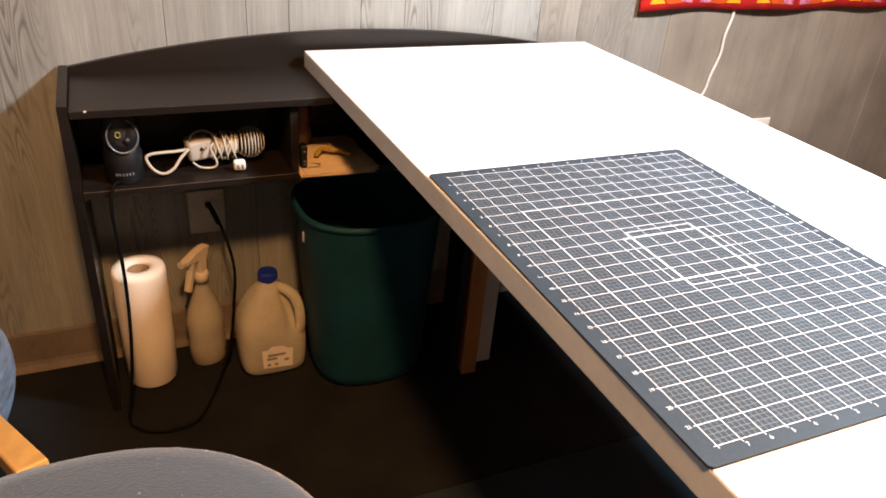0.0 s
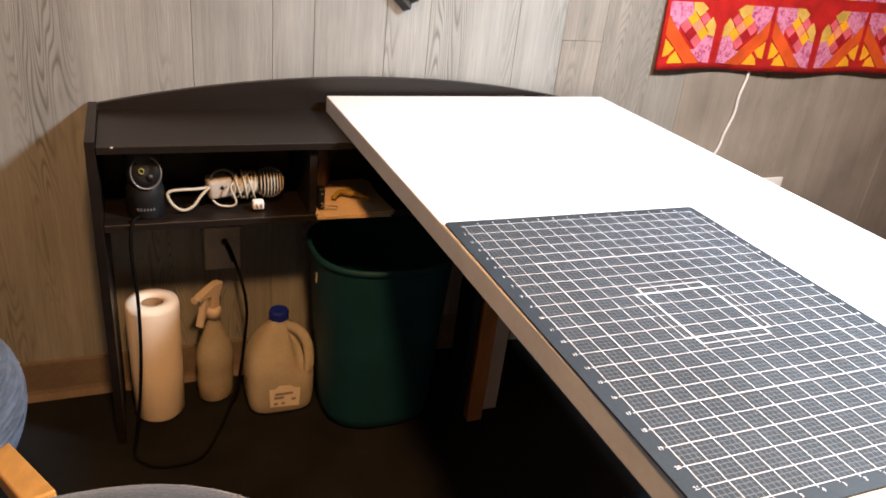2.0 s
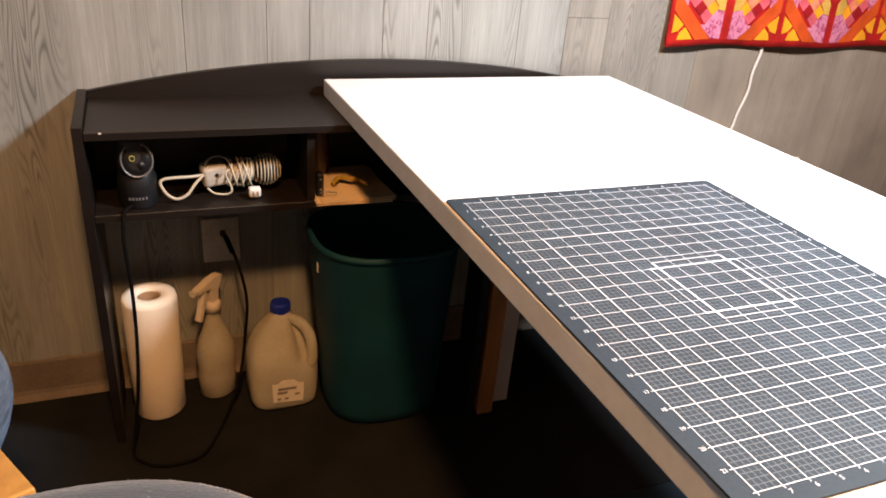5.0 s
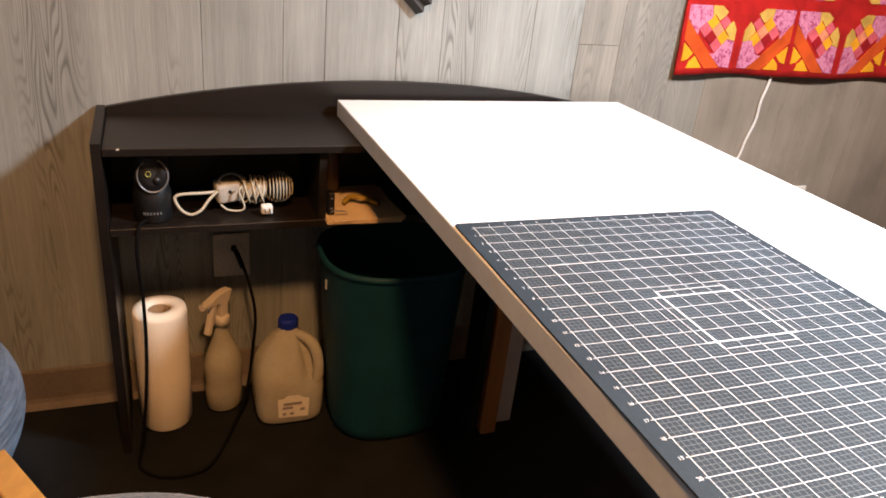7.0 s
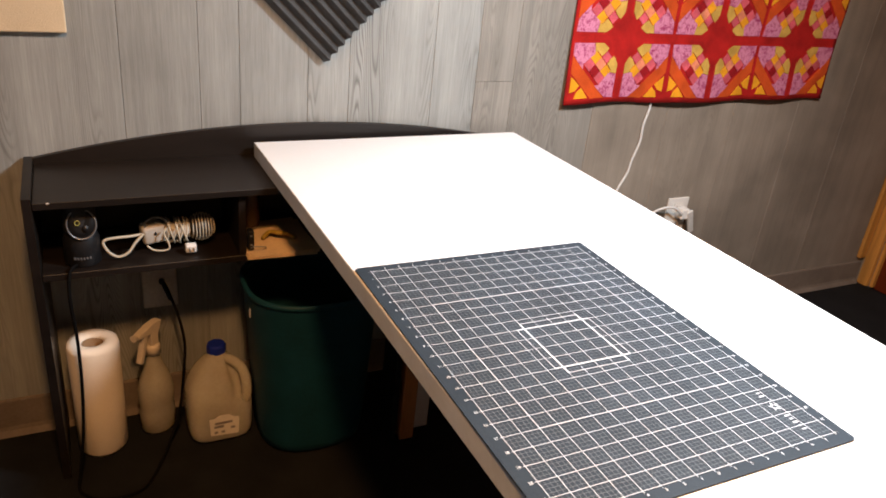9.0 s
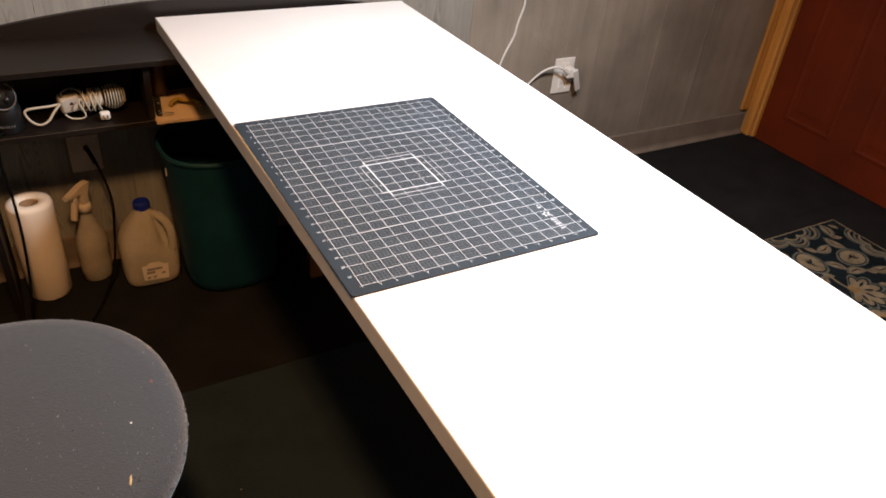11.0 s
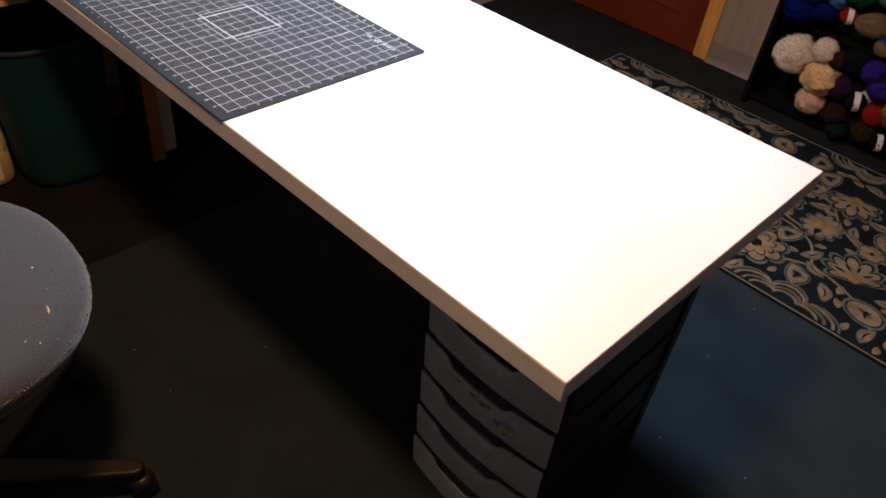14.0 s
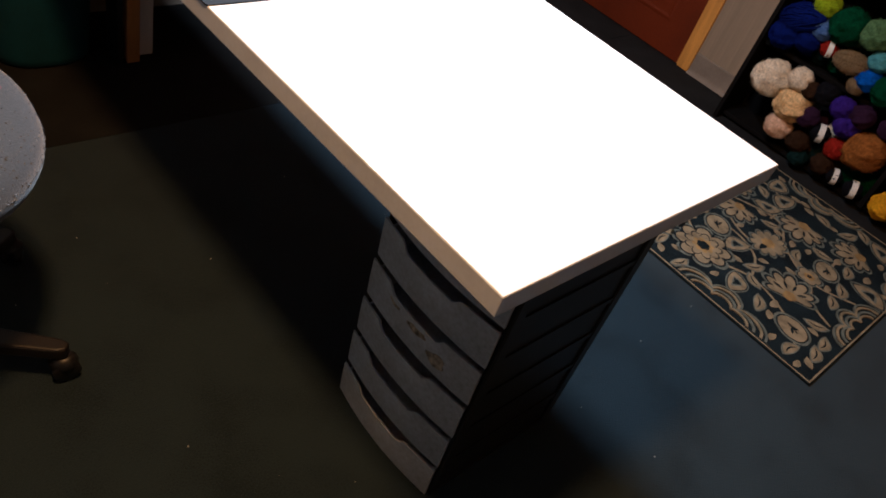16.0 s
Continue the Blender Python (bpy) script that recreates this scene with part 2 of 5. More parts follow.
setting("floor", box(WEST - 0.1, EAST + 0.1, SOUTH - 0.1, NORTH + 0.1, -0.12, -0.012), FLOOR, "dark charcoal hard floor of the room")
bm = box(WEST, 1.30, SOUTH, 0.68, -0.0118, 0.0, 0.003, 1)
add_box(bm, 1.2972, 2.20, SOUTH, 0.592, -0.0118, -0.0001)
setting("carpet", bm, CARPET, "blue low-pile carpet, ending in a straight seam")
bm = box(WEST, EAST - 0.001, 0.6815, NORTH, -0.0118, -0.002)
add_box(bm, 1.301, 2.2005, 0.593, 0.6814, -0.0118, -0.002)
setting("floor_covering", bm, FLOOR, "dark charcoal floor strip along the panelled wall")
setting("floor_strip", box(2.2015, EAST - 0.001, SOUTH, 0.6795, -0.0118, -0.002), FLOOR, "dark charcoal floor strip beside the carpet")
# Unseen ceiling and walls, added to close the room and bounce warm light.
setting("ceiling", box(WEST - 0.1, EAST + 0.1, SOUTH - 0.1, NORTH + 0.1, TOP, TOP + 0.1), CEIL, "unseen off-white ceiling that bounces light")
setting("wall_south", box(WEST - 0.1, EAST + 0.1, SOUTH - 0.1, SOUTH, -0.012, TOP), PLAIN, "plain unseen wall that closes the room and bounces light")
setting("wall_west", box(WEST - 0.1, WEST, SOUTH, NORTH, -0.012, TOP), PLAIN, "plain unseen wall that closes the room and bounces light")
wall_north = setting("wall_north", box(WEST - 0.1, EAST + 0.1, NORTH + 0.008, NORTH + 0.12, -0.012, TOP), GROOVE, "grey wood-grain panelled wall behind the table")

door_y0, door_y1, door_top = 0.398, 1.298, 2.04
bm = box(EAST + 0.008, EAST + 0.12, SOUTH, door_y0, -0.012, TOP)
add_box(bm, EAST + 0.008, EAST + 0.12, door_y1, NORTH, -0.012, TOP)
add_box(bm, EAST + 0.008, EAST + 0.12, door_y0, door_y1, door_top, TOP)
wall_east = setting("wall_east", bm, GROOVE, "grey panelled wall with a doorway")

door = setting("door_1", box(EAST + 0.022, EAST + 0.062, door_y0 + 0.016, door_y1 - 0.016, -0.006, door_top - 0.003), DOOR, "red-brown panel door, closed")


def door_panel(y0, y1, z0, z1):
    """A moulded panel: sunk border with a raised field."""
    bm = bmesh.new()
    x = EAST + 0.0215
    steps = [(0.0, 0.0005), (0.014, -0.0022), (0.026, 0.0005), (0.050, 0.0005), (0.066, -0.0012)]
    rings = []
    for inset, depth in steps:
        rings.append([bm.verts.new((x + depth - 0.002, y, z)) for y, z in ((y0 + inset, z0 + inset), (y1 - inset, z0 + inset), (y1 - inset, z1 - inset), (y0 + inset, z1 - inset))])
    for a, b in zip(rings, rings[1:]):
        for i in range(4):
            bm.faces.new((a[i], a[(i + 1) % 4], b[(i + 1) % 4], b[i]))
    bm.faces.new(rings[-1])
    bmesh.ops.recalc_face_normals(bm, faces=bm.faces)
    return bm


for y0, y1 in ((0.540, 0.812), (0.925, 1.175)):
    for z0, z1 in ((0.140, 0.80), (0.95, 1.55), (1.66, 1.90)):
        part("door_panel", door_panel(y0, y1, z0, z1), DOOR, door)

for name, a in (("trim_1", (EAST - 0.014, EAST + 0.008, 1.298, 1.345, 0.0, 2.11)), ("trim_2", (EAST - 0.014, EAST + 0.008, 0.335, 0.398, 0.0, 2.11)),
                ("trim_3", (EAST - 0.014, EAST + 0.008, 0.398, 1.298, 2.04, 2.11)), ("trim_4", (EAST - 0.056, EAST - 0.0145, NORTH - 0.018, NORTH - 0.001, 0.12, TOP))):
    setting(name, box(*a, 0.004), TRIM, "yellow pine door casing")
for name, y in (("jamb_1", 1.2840), ("jamb_2", 0.3983)):
    setting(name, box(EAST + 0.0085, EAST + 0.118, y, y + 0.0137, 0.0, 2.039), TRIM, "yellow pine door jamb")


def base_profile(length):
    """Vinyl cove base: flat face with a rounded top and a swept toe."""
    bm = bmesh.new()
    prof = [(0, 0.0), (0.022, 0.0), (0.018, 0.004), (0.009, 0.012), (0.006, 0.022), (0.006, 0.095), (0.004, 0.1), (0, 0.101)]
    ends = [[bm.verts.new((x, -d, z)) for d, z in prof] for x in (0, length)]
    n = len(prof)
    for i in range(n):
        bm.faces.new((ends[0][i], ends[0][(i + 1) % n], ends[1][(i + 1) % n], ends[1][i]))
    bm.faces.new(ends[0])
    bm.faces.new(ends[1][::-1])
    bmesh.ops.recalc_face_normals(bm, faces=bm.faces)
    return bm


ob = setting("baseboard_1", base_profile(EAST - 0.015 - WEST), BASE, "taupe vinyl cove base along the panelled wall")
ob.location = (WEST, NORTH - 0.001, -0.002)
ob = setting("baseboard_2", base_profile(0.24), BASE, "taupe vinyl cove base beside the door")
ob.matrix_world = pose(EAST - 0.001, 0.334, 0.0, 0, 0, -90)

# ---- table ----
TX0, TX1, TY0, TY1, TZ = 0.0, 0.736, -0.709, 1.321, 0.75
table = thing("work_table", (TX0, TY0, 0), "long white laminate table slab resting on shelf unit and drawers", "table")


def local(ob, parent):
    """Keep ob where it is in the world under its parent."""
    ob.matrix_parent_inverse = Matrix.Translation(-parent.location)
    return ob


def slab(inset, z0, z1, bevel):
    bm = add_prism(bmesh.new(), [(0.019 + inset, TY0 + inset), (TX1 - inset, TY0 + inset), (TX1 - inset, TY1 - inset), (inset, TY1 - inset)], z0, z1)
    bmesh.ops.bevel(bm, geom=list(bm.edges), offset=bevel, segments=2, affect="EDGES", profile=0.5)
    return bm


local(part("tabletop", slab(0.0, TZ - 0.0365, TZ - 0.0009, 0.0015), EDGE, table, "beige particle-board slab edge"), table)
local(part("laminate", slab(0.001, TZ - 0.0009, TZ, 0.0003), WHITE, table, "bright white laminate surface"), table)

# ---- cutting mat ----
MX, MY, MZ = 0.010, 0.0, TZ + 0.0005
mat = thing("cutting_mat", (MX, MY, MZ), "dark slate cutting mat with a white inch grid on table", "cutting mat")

# ---- shelf unit under the table's far end ----
unit = thing("headboard_shelf", (-0.495, 1.10, 0), "dark espresso laminate shelf unit with an arched back and open cubbies", "shelf unit")


def upart(name, bm, mat, label=""):
    return local(part(name, bm, mat, unit, label), unit)


def side_panel(x0, x1):
    bm = bmesh.new()
    pts = [(1.355, 0.0), (1.135, 0.0), (1.105, 0.60), (1.105, 0.722), (1.355, 0.727)]
    a = [bm.verts.new((x0, y, z)) for y, z in pts]
    b = [bm.verts.new((x1, y, z)) for y, z in pts]
    bm.faces.new(a)
    bm.faces.new(b[::-1])
    for i in range(len(pts)):
        j = (i + 1) % len(pts)
        bm.faces.new((a[i], a[j], b[j], b[i]))
    bmesh.ops.recalc_face_normals(bm, faces=bm.faces)
    return bm


upart("side_panel", side_panel(-0.495, -0.478), ESPRESSO)
upart("side_panel", side_panel(0.714, 0.731), ESPRESSO)
upart("top_board", box(-0.477, 0.713, 1.105, 1.342, 0.697, 0.712, 0.001, 1), ESPRESSO)
upart("shelf_board", box(-0.477, 0.713, 1.118, 1.342, 0.533, 0.548, 0.001, 1), ESPRESSO)
for x in (-0.078, 0.289):
    upart("divider", box(x, x + 0.016, 1.122, 1.342, 0.5485, 0.6965), ESPRESSO)
bm = bmesh.new()
n = 40
arch = [(-0.477 + 1.19 * i / n, 0.787 - 0.172 * (-0.477 + 1.19 * i / n - 0.118) ** 2) for i in range(n + 1)]
outline = [(x, z) for x, z in arch] + [(0.713, 0.50), (-0.477, 0.50)]
f = [bm.verts.new((x, 1.3425, z)) for x, z in outline]
g = [bm.verts.new((x, 1.3555, z)) for x, z in outline]
bm.faces.new(f)
bm.faces.new(g[::-1])
for i in range(len(f)):
    j = (i + 1) % len(f)
    bm.faces.new((f[i], f[j], g[j], g[i]))
bmesh.ops.recalc_face_normals(bm, faces=bm.faces)
upart("arched_back", bm, ESPRESSO)

# ---- bin ----
bin_at = (0.105, 1.165)
waste = thing("waste_bin", (*bin_at, 0), "dark green plastic wastebasket standing under the shelf", "bin")
sq = lambda a, z: 1 / (abs(math.cos(a)) ** 2.6 + abs(math.sin(a) / 0.93) ** 2.6) ** (1 / 2.6)
part("bin_body", lathe([(0, 0.0), (0.125, 0.0), (0.134, 0.006), (0.138, 0.03), (0.163, 0.43), (0.165, 0.44), (0.160, 0.44), (0.158, 0.42), (0.131, 0.03), (0, 0.012)], 48, squash=sq), GREEN, waste, smooth=True)
part("rim", lathe([(0.164, 0.437), (0.168, 0.438), (0.170, 0.444), (0.168, 0.450), (0.163, 0.452), (0.159, 0.449), (0.158, 0.443), (0.164, 0.437)], 48, squash=sq), GREEN, waste, "rolled green rim", smooth=True)

# ---- swivel chair ----
chair = thing("swivel_chair", (-0.499, 0.151, 0), "grey fabric swivel chair on a dark five-star base", "chair")


def cushion(rx, ry, h, n=56, power=2.22, crown=0.012):
    bm = bmesh.new()
    prof = [(0, 0.0), (0.90, 0.0), (0.965, 0.008), (0.995, 0.028), (1.0, h * 0.55), (0.985, h * 0.82), (0.94, h * 0.97), (0.86, h + 0.003), (0.6, h + crown * 0.6), (0.3, h + crown * 0.95), (0, h + crown)]
    def sh(a, z):
        c, s = abs(math.cos(a)), abs(math.sin(a))
        return 1 / ((c / rx) ** power + (s / ry) ** power) ** (1 / power)
    return lathe(prof, n, bm, squash=sh)


part("seat", cushion(0.277, 0.275, 0.075), GREYFAB, chair, smooth=True).location = (0, 0, 0.467)

# the rest of the swivel chair
def oriented(bm, m):
    bmesh.ops.transform(bm, matrix=m, verts=bm.verts)
    return bm


part("seat_pan", lathe([(0, 0.0), (0.20, 0.0), (0.235, 0.02), (0.24, 0.032), (0, 0.032)], 36), BLACK, chair, "black plastic seat pan").location = (0, 0, 0.436)
part("gas_column", lathe([(0, 0.07), (0.034, 0.07), (0.034, 0.25), (0.026, 0.252), (0.026, 0.436), (0, 0.436)], 20), BLACK, chair, "black gas-lift column", smooth=True)
LEGWOOD = material("dark_leg", (0.006, 0.004, 0.0035), 0.5, spread=0.2, bump=0.03)
for i in range(5):
    a = math.radians(-39 + 72 * i)
    leg = part("base_leg", oriented(add_prism(bmesh.new(), [(0.0, -0.030), (0.29, -0.017), (0.305, -0.010), (0.305, 0.010), (0.29, 0.017), (0.0, 0.030)], 0.062, 0.092), pose(0, 0, 0, 0, 0, math.degrees(a))), LEGWOOD, chair, "dark glossy base leg")
    bmesh_leg = bmesh.new()
    bmesh_leg.from_mesh(leg.data)
    bmesh.ops.bevel(bmesh_leg, geom=list(bmesh_leg.edges), offset=0.006, segments=3, affect="EDGES", profile=0.5)
    bmesh_leg.to_mesh(leg.data)
    bmesh_leg.free()
    cx, cy = 0.295 * math.cos(a), 0.295 * math.sin(a)
    caster = part("caster", lathe([(0, 0.03), (0.022, 0.03), (0.026, 0.045), (0.016, 0.061), (0, 0.061)], 16), BLACK, chair, "black twin-wheel caster", smooth=True)
    caster.location = (cx, cy, 0)
    for s in (-1, 1):
        w = part("wheel", oriented(lathe([(0, -0.008), (0.022, -0.008), (0.026, -0.005), (0.026, 0.005), (0.022, 0.008), (0, 0.008)], 20), pose(0, s * 0.013, 0.027, 90, 0, 0)), BLACK, caster, smooth=True)
        w.rotation_euler = (0, 0, a + 0.6)

# pilled fibres, thickest along the seat's worn rim
from mathutils.bvhtree import BVHTree
seat_form = cushion(0.277, 0.275, 0.075)
skin = BVHTree.FromBMesh(seat_form)
seat_form.free()
pr = random.Random(11)
pills = bmesh.new()
for k in range(900):
    a = pr.uniform(-1.9, 1.3) if k < 620 else pr.gauss(-0.45, 0.38)
    q = 0.30 * (1 - abs(pr.gauss(0, 0.09 if k % 3 else 0.45)))
    hit, normal, face, far = skin.ray_cast(Vector((q * math.cos(a), q * math.sin(a), 0.4)), Vector((0, 0, -1)))
    if hit is None:
        hit, normal, face, far = skin.find_nearest(Vector((0.4 * math.cos(a), 0.4 * math.sin(a), pr.uniform(0.03, 0.075))))
    s = pr.uniform(0.0004, 0.0013) if k < 620 else pr.uniform(0.0005, 0.0017)
    side = normal.cross(Vector((pr.gauss(0, 1), pr.gauss(0, 1), pr.gauss(0, 1)))).normalized()
    up = side.cross(normal)
    base = [pills.verts.new(hit + d * s - normal * 0.0004) for d in (side * 2.2, up, -side * 2.2, -up)]
    tip = pills.verts.new(hit + normal * s * 1.5)
    for i in range(4):
        pills.faces.new((base[i], base[(i + 1) % 4], tip))
pilling = part("pilling", pills, material("pilled_fibre", (0.150, 0.170, 0.195), 0.95, spread=0.3, scale=90), chair, "pale pilled fibres on the worn fabric")
tagged(pilling, "pale pilled fibres on the worn fabric", kind="stuff").location = (0, 0, 0.467)
# crumbs and threads on the seat
BIT = {k: material(k, c, 0.8, spread=0.05) for k, c in (("straw_thread", (0.55, 0.42, 0.22)), ("white_lint", (0.65, 0.65, 0.68)), ("pink_lint", (0.19, 0.075, 0.10)))}
for x, y, k, r in ((-0.324, -0.017, "straw_thread", 0.006), (-0.305, 0.085, "white_lint", 0.0017), (-0.345, 0.10, "pink_lint", 0.0019), (-0.262, 0.165, "pink_lint", 0.0031), (-0.41, 0.03, "white_lint", 0.0012), (-0.375, -0.06, "white_lint", 0.0012), (-0.36, -0.075, "white_lint", 0.0012)):
    bit = thing("lint", (x, y, 0.5445 if (x + 0.501) ** 2 + (y - 0.158) ** 2 > 0.045 else 0.549), "tiny %s on the grey seat" % k.replace("_", " "), "lint")
    bm = bmesh.new()
    bmesh.ops.create_icosphere(bm, subdivisions=1, radius=r)
    part("fleck", oriented(bm, pose(0, 0, 0, 0, 0, -12) @ Matrix.Diagonal((0.34 if r > 0.0055 else 1, 1.9 if r > 0.0055 else 1.4, 0.45, 1))), BIT[k], bit)

# ---- wooden armchair with ribbed grey upholstery ----
RIB = material("ribbed_fabric", (0.078, 0.102, 0.142), 0.95, spread=0.2, scale=14, stretch=(1, 1, 6), fine=60, bump=1.0, spec=0.1, sheen=0.2)
armchair = thing("armchair", (-0.820, 0.735, 0), "blue-grey ribbed armchair with honey-coloured wooden frame", "chair")
ribs = [(0.226 - 0.058 * ((0.305 + 0.0046 * k - 0.44) / 0.115) ** 2 + (0.0052 if k % 2 else 0), 0.305 + 0.0046 * k) for k in range(60)]
bm = lathe([(0, 0.300)] + ribs + [(0.10, 0.588), (0, 0.592)], 64, squash=lambda a, z: 1 / (abs(math.cos(a)) ** 2.2 + abs(math.sin(a) / 0.9) ** 2.2) ** (1 / 2.2))
part("cushion", bm, RIB, armchair, "ribbed blue-grey cushion")


def bar(a, b, w, h):
    """A squared bar from a to b."""
    a, b = Vector(a), Vector(b)
    d = (b - a)
    m = Matrix.Translation((a + b) / 2) @ d.to_track_quat("X", "Z").to_matrix().to_4x4()
    return oriented(box(-d.length / 2, d.length / 2, -w / 2, w / 2, -h / 2, h / 2, 0.003), m)


local(part("arm_rail", bar((-0.650, 0.725, 0.385), (-0.538, 0.437, 0.503), 0.036, 0.026), WOOD, armchair, "honey-coloured wooden rail"), armchair)
local(part("front_leg", bar((-0.70, 0.62, 0.0), (-0.70, 0.62, 0.33), 0.032, 0.032), WOOD, armchair, "honey-coloured wooden leg"), armchair)
for x, y in ((-0.93, 0.62), (-0.93, 0.86), (-0.70, 0.86)):
    local(part("leg", bar((x, y, 0.0), (x, y, 0.33), 0.032, 0.032), WOOD, armchair, "honey-coloured wooden leg"), armchair)

# ---- cutting mat ----
MW, ML = 0.457, 0.610
MATGREY = material("mat_pvc", (0.024, 0.034, 0.045), 0.6, spread=0.12, scale=9, fine=300, bump=0.12, spec=0.15)
nt = MATGREY.node_tree
tc = nt.nodes.new("ShaderNodeTexCoord")
sep = nt.nodes.new("ShaderNodeSeparateXYZ")
nt.links.new(tc.outputs["Object"], sep.inputs[0])
GX0, GX1, GY0, GY1 = 0.0235, 0.4390, 0.0190, 0.5910
PX, PY = (GX1 - GX0) / 16, (GY1 - GY0) / 22


def node_math(op, a, b=None):
    n = nt.nodes.new("ShaderNodeMath")
    n.operation = op
    for i, v in enumerate((a, b)):
        if v is None:
            continue
        if isinstance(v, (int, float)):
            n.inputs[i].default_value = v
        else:
            nt.links.new(v, n.inputs[i])
    return n.outputs[0]


masks = []
for axis, start, end, pitch in ((0, GX0, GX1, PX / 4), (1, GY0, GY1, PY / 4)):
    u = node_math("DIVIDE", node_math("SUBTRACT", sep.outputs[axis], start), pitch)
    line = node_math("LESS_THAN", node_math("FRACT", node_math("ADD", u, 0.06)), 0.12)
    masks.append(line)
inside = 1.0
for axis, start, end in ((0, GX0, GX1), (1, GY0, GY1)):
    ins = node_math("MULTIPLY", node_math("GREATER_THAN", sep.outputs[axis], start), node_math("LESS_THAN", sep.outputs[axis], end))
    inside = ins if inside == 1.0 else node_math("MULTIPLY", inside, ins)
fine_grid = node_math("MULTIPLY", node_math("MULTIPLY", node_math("MAXIMUM", masks[0], masks[1]), inside), 0.175)
mix = nt.nodes.new("ShaderNodeMixRGB")
mix.inputs[2].default_value = (0.50, 0.53, 0.56, 1)
bsdf = nt.nodes["Principled BSDF"]
nt.links.new(fine_grid, mix.inputs[0])
nt.links.new(bsdf.inputs["Base Color"].links[0].from_socket, mix.inputs[1])
nt.links.new(mix.outputs[0], bsdf.inputs["Base Color"])
INK = material("white_ink", (0.62, 0.66, 0.70), 0.6, spread=0.08, scale=30, bump=0)

pts = []
for cx, cy, a0 in ((MW - 0.006, 0.006, -90), (MW - 0.006, ML - 0.006, 0), (0.006, ML - 0.006, 90), (0.006, 0.006, 180)):
    pts += [(cx + 0.006 * math.cos(radians(a0 + 22.5 * k)), cy + 0.006 * math.sin(radians(a0 + 22.5 * k))) for k in range(5)]
part("mat_sheet", add_prism(bmesh.new(), pts, 0, 0.0026), MATGREY, mat)
Z0, Z1 = 0.0022, 0.00275


def lines(spans):
    bm = bmesh.new()
    for x0, x1, y0, y1 in spans:
        add_box(bm, x0, x1, y0, y1, Z0, Z1)
    return bm


h = 0.00038
unit_line = mesh_of(box(-0.5, 0.5, -0.5, 0.5, -0.5, 0.5), "grid_line", INK)


def grid_line(x0, x1, y0, y1, z):
    ob = new("grid_line", unit_line)
    ob.parent = mat
    ob.matrix_basis = Matrix.Translation(((x0 + x1) / 2, (y0 + y1) / 2, z)) @ Matrix.Diagonal((x1 - x0, y1 - y0, 0.0005, 1))


for i in range(17):
    grid_line(GX0 + PX * i - h, GX0 + PX * i + h, GY0 - 0.0035, GY1 + 0.0035, 0.0025)
for i in range(23):
    grid_line(GX0 - 0.0035, GX1 + 0.0035, GY0 + PY * i - h, GY0 + PY * i + h, 0.0026)


def frame_lines(x0, x1, y0, y1, w):
    return [(x0 - w, x0 + w, y0 - w, y1 + w), (x1 - w, x1 + w, y0 - w, y1 + w), (x0, x1, y0 - w, y0 + w), (x0, x1, y1 - w, y1 + w)]


def guide(x0, x1, y0, y1, lift, label):
    part("photo_guide", oriented(lines([(GX0 + x0 * PX, GX0 + x1 * PX, GY0 + y0 * PY, GY0 + y1 * PY)]), Matrix.Translation((0, 0, lift))), INK, mat, label)


B, T = 0.046, 0.016
for y in (9, 13):
    guide(5.5, 10.5, y - B, y + B, 0.0003, "bold white guide line")
for x in (6, 10):
    guide(x - B, x + B, 8.45, 13.55, 0.0004, "bold white guide line")
for y in (8.45, 13.55):
    guide(6 + B, 10 - B, y - T, y + T, 0.0005, "thin white guide line")
for x in (5.5, 10.5):
    guide(x - T, x + T, 9 + B, 13 - B, 0.0006, "thin white guide line")
bx0, bx1, by0, by1 = GX0 + 2 * PX, GX0 + 14 * PX, GY0 + 5 * PY, GY0 + 17 * PY
part("large_guide", oriented(lines(frame_lines(bx0, bx1, by0, by1, 0.00055)), Matrix.Translation((0, 0, 0.0006))), INK, mat, "bold white border guide")


def digits(text, x, y, size, turn=0):
    cu = bpy.data.curves.new("number", "FONT")
    cu.body, cu.size, cu.align_x, cu.align_y, cu.extrude = text, size, "CENTER", "CENTER", 0.0003
    tmp = bpy.data.objects.new("tmp", cu)
    me = bpy.data.meshes.new_from_object(tmp)
    bpy.data.objects.remove(tmp)
    me.materials.append(INK)
    ob = new("number", me)
    ob.parent = mat
    ob.matrix_basis = pose(x, y, 0.0027, 0, 0, turn)


for i in range(1, 22):
    digits(str(i), GX0 - 0.0085, GY1 - PY * i, 0.0062)
    digits(str(i), GX1 + 0.0085, GY1 - PY * i, 0.0062, 180)
for i in range(1, 16):
    digits(str(abs(8 - i)), GX0 + PX * i + 0.002, GY0 - 0.0072, 0.0066)
    digits(str(abs(8 - i)), GX0 + PX * i, GY1 + 0.0080, 0.0062, 180)
# a maker's mark kept as plain shapes
bm = bmesh.new()
for k in range(5):
    a = radians(90 + 72 * k)
    add_prism(bm, [(0.405 + 0.004 * math.cos(a + 0.7), 0.086 + 0.004 * math.sin(a + 0.7)), (0.405 + 0.009 * math.cos(a), 0.086 + 0.009 * math.sin(a)), (0.405 + 0.004 * math.cos(a - 0.7), 0.086 + 0.004 * math.sin(a - 0.7))], 0.0031 + 0.00003 * k, 0.0034 + 0.00003 * k)
